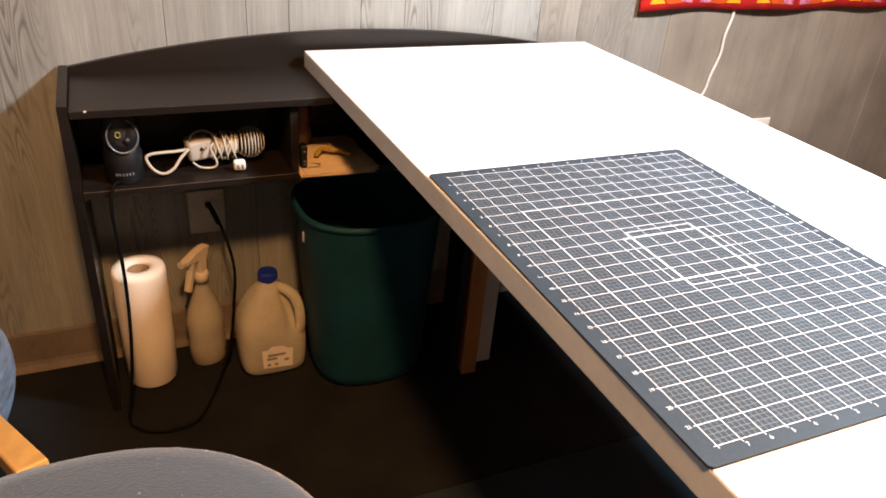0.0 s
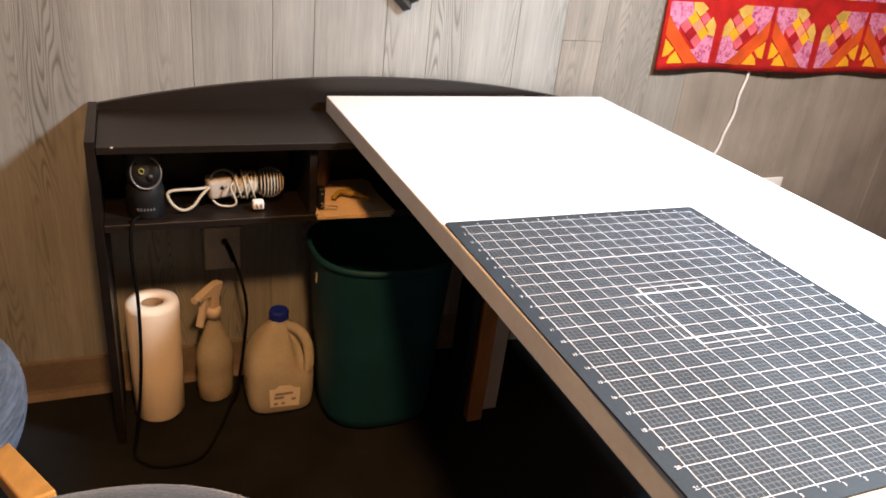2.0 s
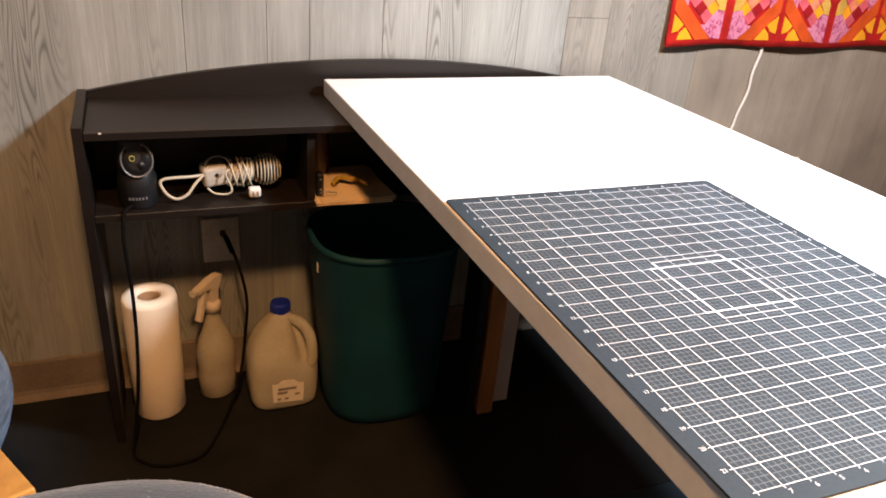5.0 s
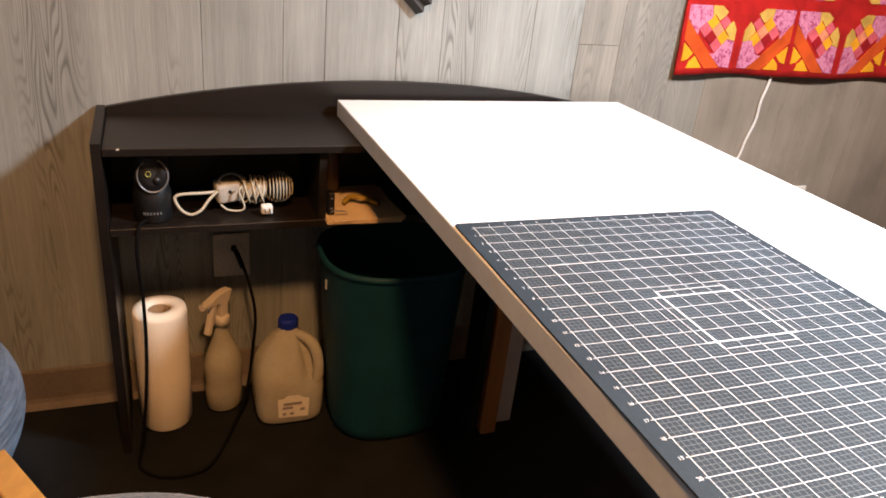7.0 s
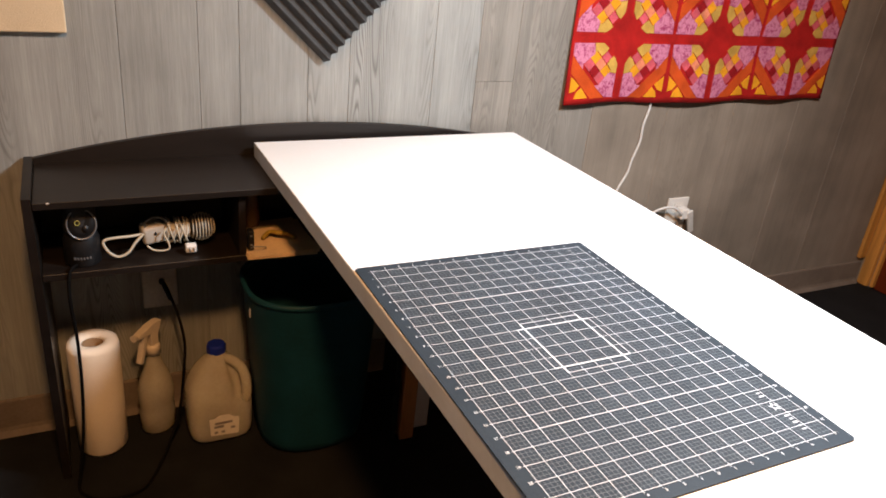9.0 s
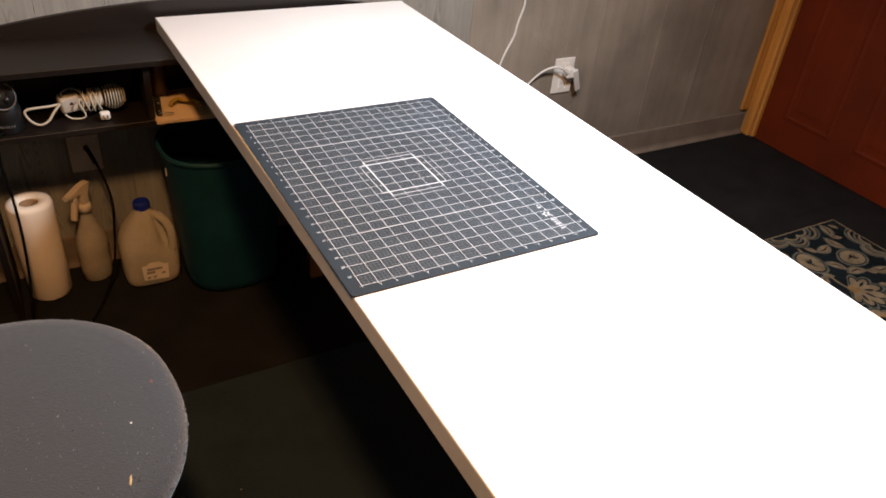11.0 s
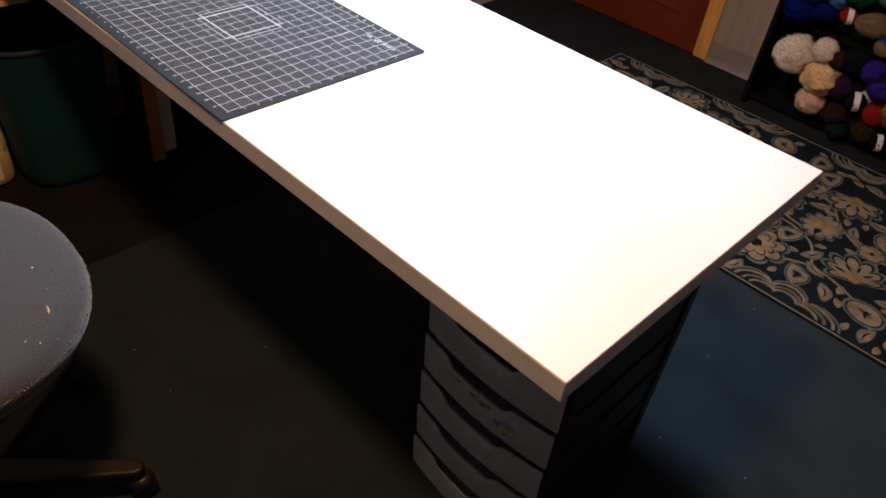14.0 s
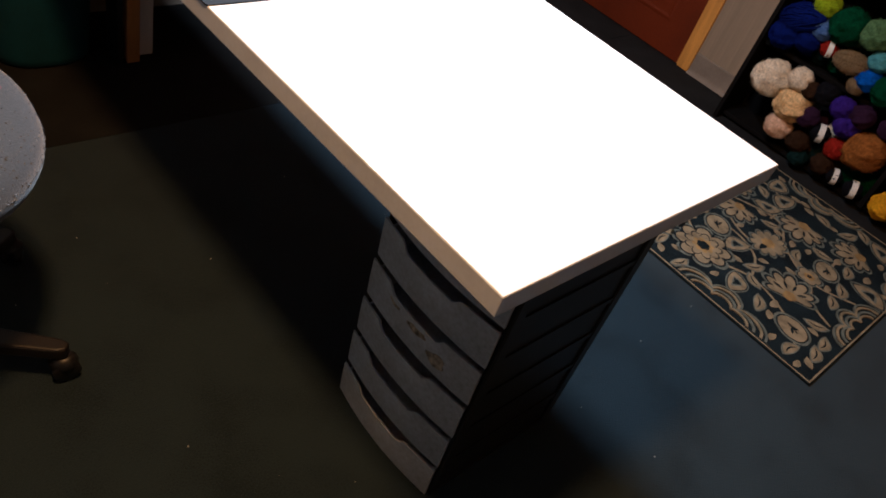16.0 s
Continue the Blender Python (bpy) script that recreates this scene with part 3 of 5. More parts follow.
for y, w, d in ((0.116, 0.004, 0.0016), (0.109, 0.006, 0.0022), (0.066, 0.007, 0.0020), (0.059, 0.005, 0.0015), (0.052, 0.007, 0.0022), (0.045, 0.004, 0.0016), (0.038, 0.006, 0.0014)):
    add_box(bm, 0.406 - 0.6 * w, 0.406 + 0.6 * w, y - 0.7 * d, y + 0.7 * d, 0.0031, 0.0034)
part("maker_mark", bm, INK, mat, "white printed maker's mark")

# ---- drawers under the table ----
drawers = thing("drawer_tower", (0.19, -0.645, 0), "black plastic drawer tower with smoked fronts under the table", "drawers")
DY0, DY1, DX0, DX1 = -0.645, -0.329, 0.190, 0.572


def dpart(name, bm, m, label="", parent=None):
    return local(part(name, bm, m, parent or drawers, label), drawers)


bm = bmesh.new()
for y in (DY0, DY1 - 0.012):
    for x in (DX0 + 0.012, DX1 - 0.03):
        add_box(bm, x, x + 0.03, y, y + 0.012, 0.0, 0.70, 0.003, 1)
    for k in range(7):
        add_box(bm, DX0 + 0.042, DX1 - 0.03, y + 0.002, y + 0.010, 0.0 + 0.1035 * k, 0.014 + 0.1035 * k)
add_box(bm, DX1 - 0.006, DX1, DY0 + 0.012, DY1 - 0.012, 0.0, 0.70)
add_box(bm, DX0 + 0.014, DX1 - 0.007, DY0 + 0.0055, DY0 + 0.0115, 0.001, 0.699)
dpart("frame", bm, BLACK, "black open plastic frame")
dpart("top", box(DX0 + 0.004, DX1, DY0 - 0.004, DY1 + 0.004, 0.700, 0.7125, 0.004), BLACK, "black plastic top")


def profile_scrap(a, b):
    """A thin scrap with an uneven outline, standing in the y-z plane."""
    bm = add_prism(bmesh.new(), [(a * (1 + 0.25 * math.sin(3 * t + a * 90)) * math.cos(t), b * (1 + 0.3 * math.cos(2 * t + b * 200)) * math.sin(t)) for t in (k * math.pi / 8 for k in range(16))], -0.0006, 0.0006)
    return oriented(bm, Matrix(((0, 0, -1, 0), (1, 0, 0, 0), (0, 1, 0, 0), (0, 0, 0, 1))))


def drawer_front():
    """Bowed front with a scooped grip along its top edge."""
    bm = bmesh.new()
    n, rows = 40, []
    w = DY1 - DY0 - 0.014
    for face in (0, 1):
        for lvl in (0, 1, 2):
            row = []
            for i in range(n + 1):
                u = i / n
                bow = -0.014 * (1 - (2 * u - 1) ** 2)
                top = 0.0965 - 0.017 * max(0, min(1, (0.26 - abs(u - 0.53)) / 0.05))
                z = (0.003, 0.05, top)[lvl]
                lean = (0.004, 0.0, -0.002)[lvl]
                row.append(bm.verts.new((bow + lean + (0.004 if face else 0), u * w, z)))
            rows.append(row)
    def skin(a, b):
        for i in range(n):
            bm.faces.new((a[i], a[i + 1], b[i + 1], b[i]))
    skin(rows[0], rows[1]), skin(rows[1], rows[2]), skin(rows[3], rows[4]), skin(rows[4], rows[5]), skin(rows[2], rows[5]), skin(rows[0], rows[3])
    for e in (0, n):
        bm.faces.new((rows[0][e], rows[1][e], rows[4][e], rows[3][e]))
        bm.faces.new((rows[1][e], rows[2][e], rows[5][e], rows[4][e]))
    bmesh.ops.recalc_face_normals(bm, faces=bm.faces)
    return bm


front_mesh = mesh_of(drawer_front(), "drawer_front", DRAWER)
tray = bmesh.new()
add_box(tray, 0.006, 0.34, 0.008, 0.012, 0.012, 0.082)
add_box(tray, 0.006, 0.34, 0.288, 0.292, 0.012, 0.082)
add_box(tray, 0.006, 0.34, 0.0125, 0.2875, 0.010, 0.014)
tray_mesh = mesh_of(tray, "tray", DRAWER)
for k in range(6):
    at = Matrix.Translation((DX0, DY0 + 0.007, 0.001 + 0.1035 * k))
    d = new("drawer", tray_mesh)
    d.parent = drawers
    d.matrix_basis = Matrix.Translation(-drawers.location) @ at
    fr = new("drawer_front", front_mesh)
    fr.parent = d
# tan scraps showing on the second front
SCRAP = material("tan_scrap", (0.40, 0.35, 0.28), 0.6, spread=0.35, scale=60)
for y0, y1, z0, z1, ob_turn in ((-0.445, -0.412, 0.372, 0.388, 6), (-0.520, -0.470, 0.366, 0.386, -4), (-0.575, -0.530, 0.340, 0.366, 5)):
    u = ((y0 + y1) / 2 - DY0 - 0.007) / (DY1 - DY0 - 0.014)
    scrap = profile_scrap((y1 - y0) / 2, (z1 - z0) / 2)
    dpart("scrap", oriented(scrap, pose(DX0 - 0.014 * (1 - (2 * u - 1) ** 2) - 0.0006, (y0 + y1) / 2, (z0 + z1) / 2, ob_turn, 0, math.degrees(math.atan(0.056 * (2 * u - 1) / 0.302)) * -1)), SCRAP, "worn tan scrap")

# ---- things under the shelf ----
towel = thing("paper_towel_roll", (-0.402, 1.243, 0), "white paper towel roll standing upright on the floor", "paper towel")
towel.scale = (1.0, 1.0, 1.115)
part("sheet_roll", lathe([(0.0245, 0.002), (0.052, 0.0), (0.057, 0.006), (0.0575, 0.12), (0.058, 0.262), (0.055, 0.272), (0.040, 0.274), (0.027, 0.272), (0.0245, 0.268), (0.0245, 0.002)], 48, squash=lambda a, z: 1 + 0.012 * math.sin(3 * a + 9 * z)), PAPER, towel, smooth=True)
part("core", lathe([(0.0228, 0.004), (0.0241, 0.004), (0.0241, 0.266), (0.0228, 0.266), (0.0228, 0.004)], 28), material("cardboard", (0.30, 0.19, 0.10), 0.9), towel, "brown cardboard core", smooth=True)

FROST = material("frosted_plastic", (0.95, 0.88, 0.73), 0.25, spread=0.06, scale=14, transmission=0.66, bump=0.06, ior=1.16)
SPRAYHEAD = material("spray_head", (0.66, 0.58, 0.47), 0.45, spread=0.04)
spray = thing("spray_bottle", (-0.268, 1.276, 0), "translucent white spray bottle with a cream trigger head", "spray bottle")
spray.rotation_euler = (0, 0, 0.75)
spray.scale = (1.0, 1.0, 0.975)
part("bottle", lathe([(0, 0.0), (0.040, 0.0), (0.046, 0.006), (0.047, 0.06), (0.044, 0.075), (0.047, 0.09), (0.047, 0.125), (0.040, 0.155), (0.024, 0.195), (0.016, 0.220), (0.0145, 0.236), (0, 0.236)], 36, squash=lambda a, z: 1 - 0.12 * abs(math.sin(a)) ** 2), FROST, spray, smooth=True)
part("contents", lathe([(0, 0.004), (0.038, 0.004), (0.0425, 0.010), (0.0435, 0.06), (0.0405, 0.075), (0.0425, 0.086), (0, 0.086)], 32, squash=lambda a, z: 1 - 0.12 * abs(math.sin(a)) ** 2), material("cloudy_liquid", (0.42, 0.33, 0.20), 0.15, transmission=0.5, bump=0, ior=1.33), spray, "cloudy liquid in the lower half", smooth=True)
part("collar", lathe([(0, 0.230), (0.0185, 0.230), (0.0185, 0.254), (0.014, 0.258), (0, 0.258)], 24), SPRAYHEAD, spray, "cream screw collar", smooth=True)


def profile_plate(points, y0, y1, bevel=0.002):
    """A plate cut to an outline in x and z."""
    bm = bmesh.new()
    a = [bm.verts.new((x, y0, z)) for x, z in points]
    b = [bm.verts.new((x, y1, z)) for x, z in points]
    bm.faces.new(a)
    bm.faces.new(b[::-1])
    for i in range(len(points)):
        j = (i + 1) % len(points)
        bm.faces.new((a[i], a[j], b[j], b[i]))
    bmesh.ops.recalc_face_normals(bm, faces=bm.faces)
    if bevel:
        bmesh.ops.bevel(bm, geom=list(bm.edges), offset=bevel, segments=2, affect="EDGES", profile=0.5)
    return bm


part("trigger_head", profile_plate([(0.013, 0.255), (0.013, 0.284), (0.020, 0.300), (0.027, 0.319), (0.012, 0.322), (-0.014, 0.319), (-0.036, 0.312), (-0.050, 0.309), (-0.051, 0.297), (-0.036, 0.297), (-0.012, 0.294), (-0.010, 0.255)], -0.010, 0.010), SPRAYHEAD, spray, "cream trigger head")
part("trigger", profile_plate([(-0.020, 0.295), (-0.033, 0.295), (-0.041, 0.262), (-0.052, 0.226), (-0.042, 0.222), (-0.031, 0.254)], -0.008, 0.008, 0.0015), SPRAYHEAD, spray, "cream trigger lever")
part("nozzle", oriented(lathe([(0, 0), (0.0075, 0), (0.009, 0.012), (0, 0.012)], 16), pose(-0.050, 0, 0.3035, 0, -90, 0)), SPRAYHEAD, spray)

jug = thing("water_jug", (-0.122, 1.222, 0), "translucent plastic gallon jug with a blue cap, half full", "jug")
jug.scale = (1.09, 1.0, 1.075)


def jug_shape(a, z):
    """Square below, round above, with a hollow where the handle is moulded."""
    k = 4 if z < 0.10 else 4 - 1.4 * min(1, (z - 0.10) / 0.05)
    r = 1 / (abs(math.cos(a)) ** k + abs(math.sin(a)) ** k) ** (1 / k)
    rise = max(0.0, min(1.0, (z - 0.098) / 0.030)) * max(0.0, min(1.0, (0.207 - z) / 0.018))
    return r * (1 - 0.30 * rise * math.exp(-((a - 5.42) / 0.34) ** 2))


outer = [(0, 0.004), (0.058, 0.0), (0.068, 0.004), (0.072, 0.012), (0.074, 0.03), (0.0745, 0.06), (0.0745, 0.09), (0.074, 0.104), (0.073, 0.116), (0.071, 0.128), (0.067, 0.142), (0.061, 0.157), (0.054, 0.171), (0.045, 0.184), (0.036, 0.195), (0.028, 0.205), (0.0215, 0.213), (0.0195, 0.222)]
part("jug_body", lathe(outer + [(0.0175, 0.222)] + [(max(r - 0.0022, 0), z - 0.0015 if z > 0.1 else z + 0.002) for r, z in outer[::-1]][1:], 72, squash=jug_shape), FROST, jug, smooth=True)
part("jug_handle", tube([(0.012, -0.010, 0.203), (0.030, -0.026, 0.203), (0.047, -0.041, 0.190), (0.056, -0.051, 0.165), (0.058, -0.055, 0.132), (0.055, -0.054, 0.108), (0.046, -0.046, 0.090)], 0.0118, 14), FROST, jug, "hollow moulded handle", smooth=True)
part("water", lathe([(0, 0.010), (0.066, 0.010), (0.0700, 0.03), (0.0700, 0.108), (0, 0.108)], 40, squash=jug_shape), material("dim_water", (0.46, 0.36, 0.17), 0.10, transmission=0.60, bump=0, ior=1.33), jug, "water in the lower half", smooth=True)
BLUECAP = material("blue_cap", (0.010, 0.025, 0.30), 0.4, spread=0.05)
part("cap", lathe([(0, 0.218), (0.0215, 0.218), (0.0215, 0.236), (0.019, 0.241), (0, 0.241)], 32, squash=lambda a, z: 1 + 0.02 * math.cos(24 * a)), BLUECAP, jug, "blue ribbed screw cap")
LABEL = material("paper_label", (0.70, 0.64, 0.54), 0.7, spread=0.04)
GREYINK = material("grey_ink", (0.25, 0.22, 0.20), 0.7)
lab = part("label", profile_plate([(-0.030, 0.028), (0.034, 0.024), (0.036, 0.072), (0.024, 0.074), (0.014, 0.082), (-0.010, 0.084), (-0.020, 0.076), (-0.032, 0.076)], -0.0765, -0.0755, 0), LABEL, jug, "cream paper label")
for x0, x1, z in ((-0.022, 0.0, 0.052), (-0.02, 0.02, 0.062), (-0.022, -0.014, 0.036), (-0.006, 0.002, 0.036), (0.016, 0.026, 0.045)):
    part("print", box(x0, x1, -0.0778, -0.0766, z - 0.003, z + 0.003), GREYINK, lab, "unreadable grey print")

for name, x0, x1, y0, z1, m, label in (("framed_panel", 0.286, 0.302, 1.015, 0.60, BLACK, "thin black panel standing on edge beside the bin"),
                                    ("wooden_board", 0.313, 0.352, 1.010, 0.66, BROWNWOOD, "brown wooden board standing on edge under the table"),
                                    ("artboard", 0.366, 0.410, 1.046, 0.64, OFFWHITE, "white panel standing on edge under the table")):
    b = thing(name, ((x0 + x1) / 2, y0, 0), label, "board")
    t = box((x0 - x1) / 2, (x1 - x0) / 2, 0, 0.085 if name != "artboard" else 0.06, 0, z1, 0.002)
    for v in t.verts:
        v.co.x += 0.012 * v.co.z
    part("board", t, m, b)

# wall outlet and black cables under the shelf
plate_low = thing("wall_outlet", (-0.234, NORTH, 0.372), "taupe wall outlet plate under the shelf", "outlet")
part("plate", box(-0.042, 0.042, -0.0085, -0.001, -0.062, 0.050, 0.003), material("taupe_plate", (0.62, 0.58, 0.53), 0.5), plate_low)
part("plug", box(-0.003, 0.011, -0.024, -0.0085, 0.008, 0.022, 0.005), BLACK, plate_low, "black plug")
lead = thing("power_cable", (-0.225, 1.32, 0.37), "black power cable from the shelf gadget over the floor to outlet", "cable")
local(part("cord", tube([(-0.405, 1.150, 0.553), (-0.425, 1.118, 0.552), (-0.432, 1.102, 0.50), (-0.428, 1.104, 0.40), (-0.430, 1.106, 0.28), (-0.440, 1.106, 0.15), (-0.455, 1.098, 0.05), (-0.462, 1.082, 0.006), (-0.445, 1.055, 0.0038), (-0.418, 1.035, 0.0038), (-0.37, 1.028, 0.0038), (-0.321, 1.045, 0.0038), (-0.276, 1.123, 0.006), (-0.245, 1.18, 0.03), (-0.226, 1.195, 0.07), (-0.214, 1.20, 0.13), (-0.206, 1.205, 0.19), (-0.197, 1.22, 0.265), (-0.203, 1.250, 0.325), (-0.222, 1.31, 0.385), (-0.230, 1.333, 0.388)], 0.0036), MATTE, lead, smooth=True), lead)
local(part("strain_relief", tube([(-0.230, 1.336, 0.390), (-0.226, 1.318, 0.386), (-0.216, 1.290, 0.362)], 0.0058, 10), BLACK, lead, smooth=True), lead)

# camera-like gadget and the bundled white lamp in the cubby
gadget = thing("webcam", (-0.398, 1.172, 0.548), "small black rounded desk gadget with a lens ring, on shelf", "gadget")
gadget.scale = (0.86, 0.86, 1.0)
part("body", lathe([(0, 0.0), (0.039, 0.0), (0.042, 0.003), (0.042, 0.056), (0.0385, 0.062), (0.0375, 0.070), (0, 0.070)], 36), BLACK, gadget, smooth=True)
part("head", lathe([(0, 0.0705), (0.034, 0.0705), (0.0375, 0.076), (0.0385, 0.095), (0.0385, 0.131), (0.0365, 0.1365), (0.031, 0.138), (0, 0.138)], 36), material("soft_black", (0.03, 0.03, 0.032), 0.5), gadget, "rounded dark grey head", smooth=True)
RINGM = material("silver_ring", (0.30, 0.30, 0.31), 0.4, metal=0.6)
part("lens_ring", oriented(lathe([(0.0300, 0), (0.0335, 0), (0.0345, 0.004), (0.0325, 0.007), (0.0305, 0.006), (0.0300, 0)], 40), pose(0.004, -0.034, 0.098, 80, 0, 0)), RINGM, gadget, "grey lens ring", smooth=True)
part("lens", oriented(lathe([(0, 0.0), (0.0300, 0.0), (0.0290, 0.004), (0.016, 0.003), (0, 0.002)], 32), pose(0.004, -0.035, 0.098, 80, 0, 0)), BLACK, gadget, "black lens face", smooth=True)
part("button", oriented(lathe([(0.0042, 0), (0.0062, 0), (0.0062, 0.002), (0.0042, 0.002), (0.0042, 0)], 16), pose(-0.005, -0.0395, 0.103, 80, 0, 0)), material("yellow_ring", (0.35, 0.33, 0.08), 0.5), gadget, "small yellowish ring", smooth=True)
part("dial", oriented(lathe([(0, 0), (0.008, 0), (0.008, 0.003), (0, 0.0035)], 20), pose(0.012, -0.038, 0.088, 80, 0, 0)), BLACK, gadget, smooth=True)
for i, w in enumerate((0.0055, 0.0034, 0.0034, 0.0034, 0.0034, 0.0034)):
    x = -0.018 + 0.0068 * i
    part("logo_bar", oriented(box(-w / 2, w / 2, -0.0012, 0.0004, -0.0025, 0.0025), pose(x, -math.sqrt(0.0422 ** 2 - x * x), 0.022, 0, 0, math.degrees(math.asin(x / 0.0422)))), RINGM, gadget, "white logo marks as plain bars")
CREAM = material("cream_plastic", (0.50, 0.45, 0.35), 0.5, spread=0.05)
bundle = thing("clip_lamp", (-0.235, 1.20, 0.548), "cream work lamp wrapped in its cord, lying on shelf", "lamp")
LAMPW = material("greyer_white_plastic", (0.50, 0.47, 0.42), 0.45, spread=0.06)
part("lamp_body", oriented(box(-0.026, 0.026, -0.020, 0.020, -0.0225, 0.0225, 0.009, 4), pose(-0.018, 0.0, 0.042, 6, -5, 8)), LAMPW, bundle, "white plastic lamp body", smooth=True)
part("switch", oriented(lathe([(0, 0), (0.0036, 0), (0.0032, 0.002), (0, 0.0025)], 14), pose(-0.014, -0.0205, 0.046, 96, 0, 8)), BLACK, bundle, "dark round switch", smooth=True)
part("neck", oriented(lathe([(0, 0), (0.016, 0.0), (0.0175, 0.012), (0.0175, 0.044), (0.020, 0.056), (0, 0.056)], 24), pose(0.004, 0, 0.043, 0, 90, 0)), LAMPW, bundle, "white lamp neck", smooth=True)
# A near-black solid fills the cage to give its shaded interior.
part("dark_core", oriented(lathe([(0, -0.025), (0.014, -0.021), (0.023, -0.009), (0.0255, 0.0), (0.023, 0.010), (0.013, 0.022), (0, 0.0255)], 24), pose(0.086, 0, 0.046, 0, 90, 0)), material("cage_shade", (0.022, 0.019, 0.016), 0.4), bundle, "dark core standing for the shade inside the cage", smooth=True)
for k in range(9):
    dx = -0.0268 + 0.0067 * k
    rr = math.sqrt(0.0325 ** 2 - dx * dx)
    part("cage_ring", tube([(0.086 + dx, rr * math.cos(t), 0.046 + rr * math.sin(t)) for t in (i * math.pi / 6 for i in range(12))], 0.0014, 6, 4, True), CREAM, bundle, smooth=True)
for k, (x, lean, rr) in enumerate(((0.012, 0.005, 0.026), (0.019, -0.008, 0.029), (0.026, 0.010, 0.027), (0.033, -0.005, 0.030), (0.040, 0.008, 0.028), (0.046, -0.009, 0.029), (0.051, 0.004, 0.027))):
    part("cord_loop", tube([(x + lean * math.sin(t), rr * math.cos(t) - 0.002, 0.043 + rr * math.sin(t)) for t in (i * math.pi / 5 for i in range(10))], 0.0021, 6, 4, True), CREAM, bundle, "cream cord loop", smooth=True)
part("cord", tube([(-0.042, -0.018, 0.046), (-0.066, -0.026, 0.047), (-0.092, -0.032, 0.049), (-0.115, -0.035, 0.048), (-0.122, -0.037, 0.040), (-0.112, -0.042, 0.020), (-0.094, -0.044, 0.009), (-0.074, -0.042, 0.016), (-0.058, -0.034, 0.034), (-0.040, -0.026, 0.050)], 0.0032, 8, 8), CREAM, bundle, "cream cord", smooth=True)
part("hanging_hook", tube([(-0.036, -0.014, 0.058), (-0.032, -0.018, 0.076), (-0.014, -0.020, 0.086), (0.006, -0.018, 0.078), (0.014, -0.014, 0.058)], 0.0025, 8, 8), material("smoky_hook", (0.16, 0.16, 0.15), 0.35), bundle, "smoky plastic hanging hook", smooth=True)
part("cord", tube([(-0.034, -0.024, 0.020), (-0.020, -0.030, 0.010), (0.004, -0.034, 0.009), (0.012, -0.036, 0.020), (0.002, -0.034, 0.050), (0.008, -0.030, 0.060)], 0.0022, 8, 8), CREAM, bundle, "cream cord", smooth=True)
pl = part("plug", box(0.044, 0.068, -0.052, -0.034, 0.004, 0.024, 0.004), WHITEPL, bundle, "white two-pin plug")
for x in (0.051, 0.060):
    part("pin", box(x, x + 0.002, -0.062, -0.052, 0.010, 0.018), RINGM, pl)

TAN = material("manila", (0.72, 0.54, 0.32), 0.8, spread=0.08)
papers = thing("manila_papers", (0.0, 1.187, 0.548), "stack of tan manila papers on the cubby shelf", "papers")
for k in range(4):
    part("sheet", oriented(box(-0.065, 0.095, -0.098, 0.10, 0.0022 * k, 0.0022 * k + 0.0018), pose(0.003, 0, 0, 0, 0, (-2, 3, -1, 5)[k])), TAN, papers)
jar = thing("glass_jar", (-0.025, 1.27, 0.557), "brown glass jar on papers in the cubby", "jar")
part("jar_body", lathe([(0, 0), (0.024, 0), (0.026, 0.004), (0.026, 0.085), (0.020, 0.10), (0.018, 0.115), (0, 0.115)], 28), material("amber_glass", (0.12, 0.07, 0.04), 0.15, transmission=0.3, bump=0), jar, smooth=True)
tapeob = thing("yellow_ribbon", (0.015, 1.175, 0.5585), "crumpled yellow ribbon on the tan papers", "ribbon")
part("ribbon", tube([(-0.03, -0.01, 0.006), (-0.01, 0.01, 0.012), (0.01, -0.01, 0.016), (0.03, 0.0, 0.008), (0.045, -0.02, 0.005)], 0.0055, 6, 6), material("yellow_ribbon", (0.40, 0.27, 0.03), 0.5), tapeob, smooth=True)
clip = thing("metal_clip", (-0.048, 1.14, 0.5586), "small metal clip on the papers", "clip")
part("wire", tube([(-0.006, -0.02, 0.003), (0.0, -0.03, 0.012), (0.02, -0.03, 0.010), (0.03, -0.02, 0.004)], 0.0016, 6, 6), RINGM, clip, smooth=True)

adapter = thing("plug_adapter", (-0.052, 1.128, 0.5578), "small black plug adapter beside the tan papers", "adapter")
part("adapter_body", box(-0.007, 0.007, -0.012, 0.012, 0.0, 0.050, 0.004), BLACK, adapter)
# Two bright metal pieces are added for the small highlights on the black body.
for z in (0.014, 0.036):
    part("glint_piece", box(-0.003, 0.003, -0.0145, -0.0118, z, z + 0.004, 0.001, 1), RINGM, adapter, "small bright metal piece standing for a highlight")
# small wear on the shelf unit and a sticker on the bin
CHIP = material("bare_chip", (0.55, 0.50, 0.45), 0.8)
upart("edge_chip", box(-0.452, -0.447, 1.1042, 1.1062, 0.7095, 0.7126), CHIP, "pale chip in the board's front edge")
for z in (0.47, 0.25):
    upart("screw_cap", oriented(lathe([(0, 0), (0.004, 0), (0.0035, 0.0012), (0, 0.0014)], 12), pose(-0.4951, 1.135 if z > 0.4 else 1.15, z, 0, -90, 0)), CHIP, "pale screw cap")
part("sticker", oriented(box(-0.004, 0.004, -0.0008, 0.0008, -0.012, 0.012, 0.0006, 1), pose(-0.1600, -0.0342, 0.387, 0, 4, -81)), WHITEPL, waste, "small white sticker")

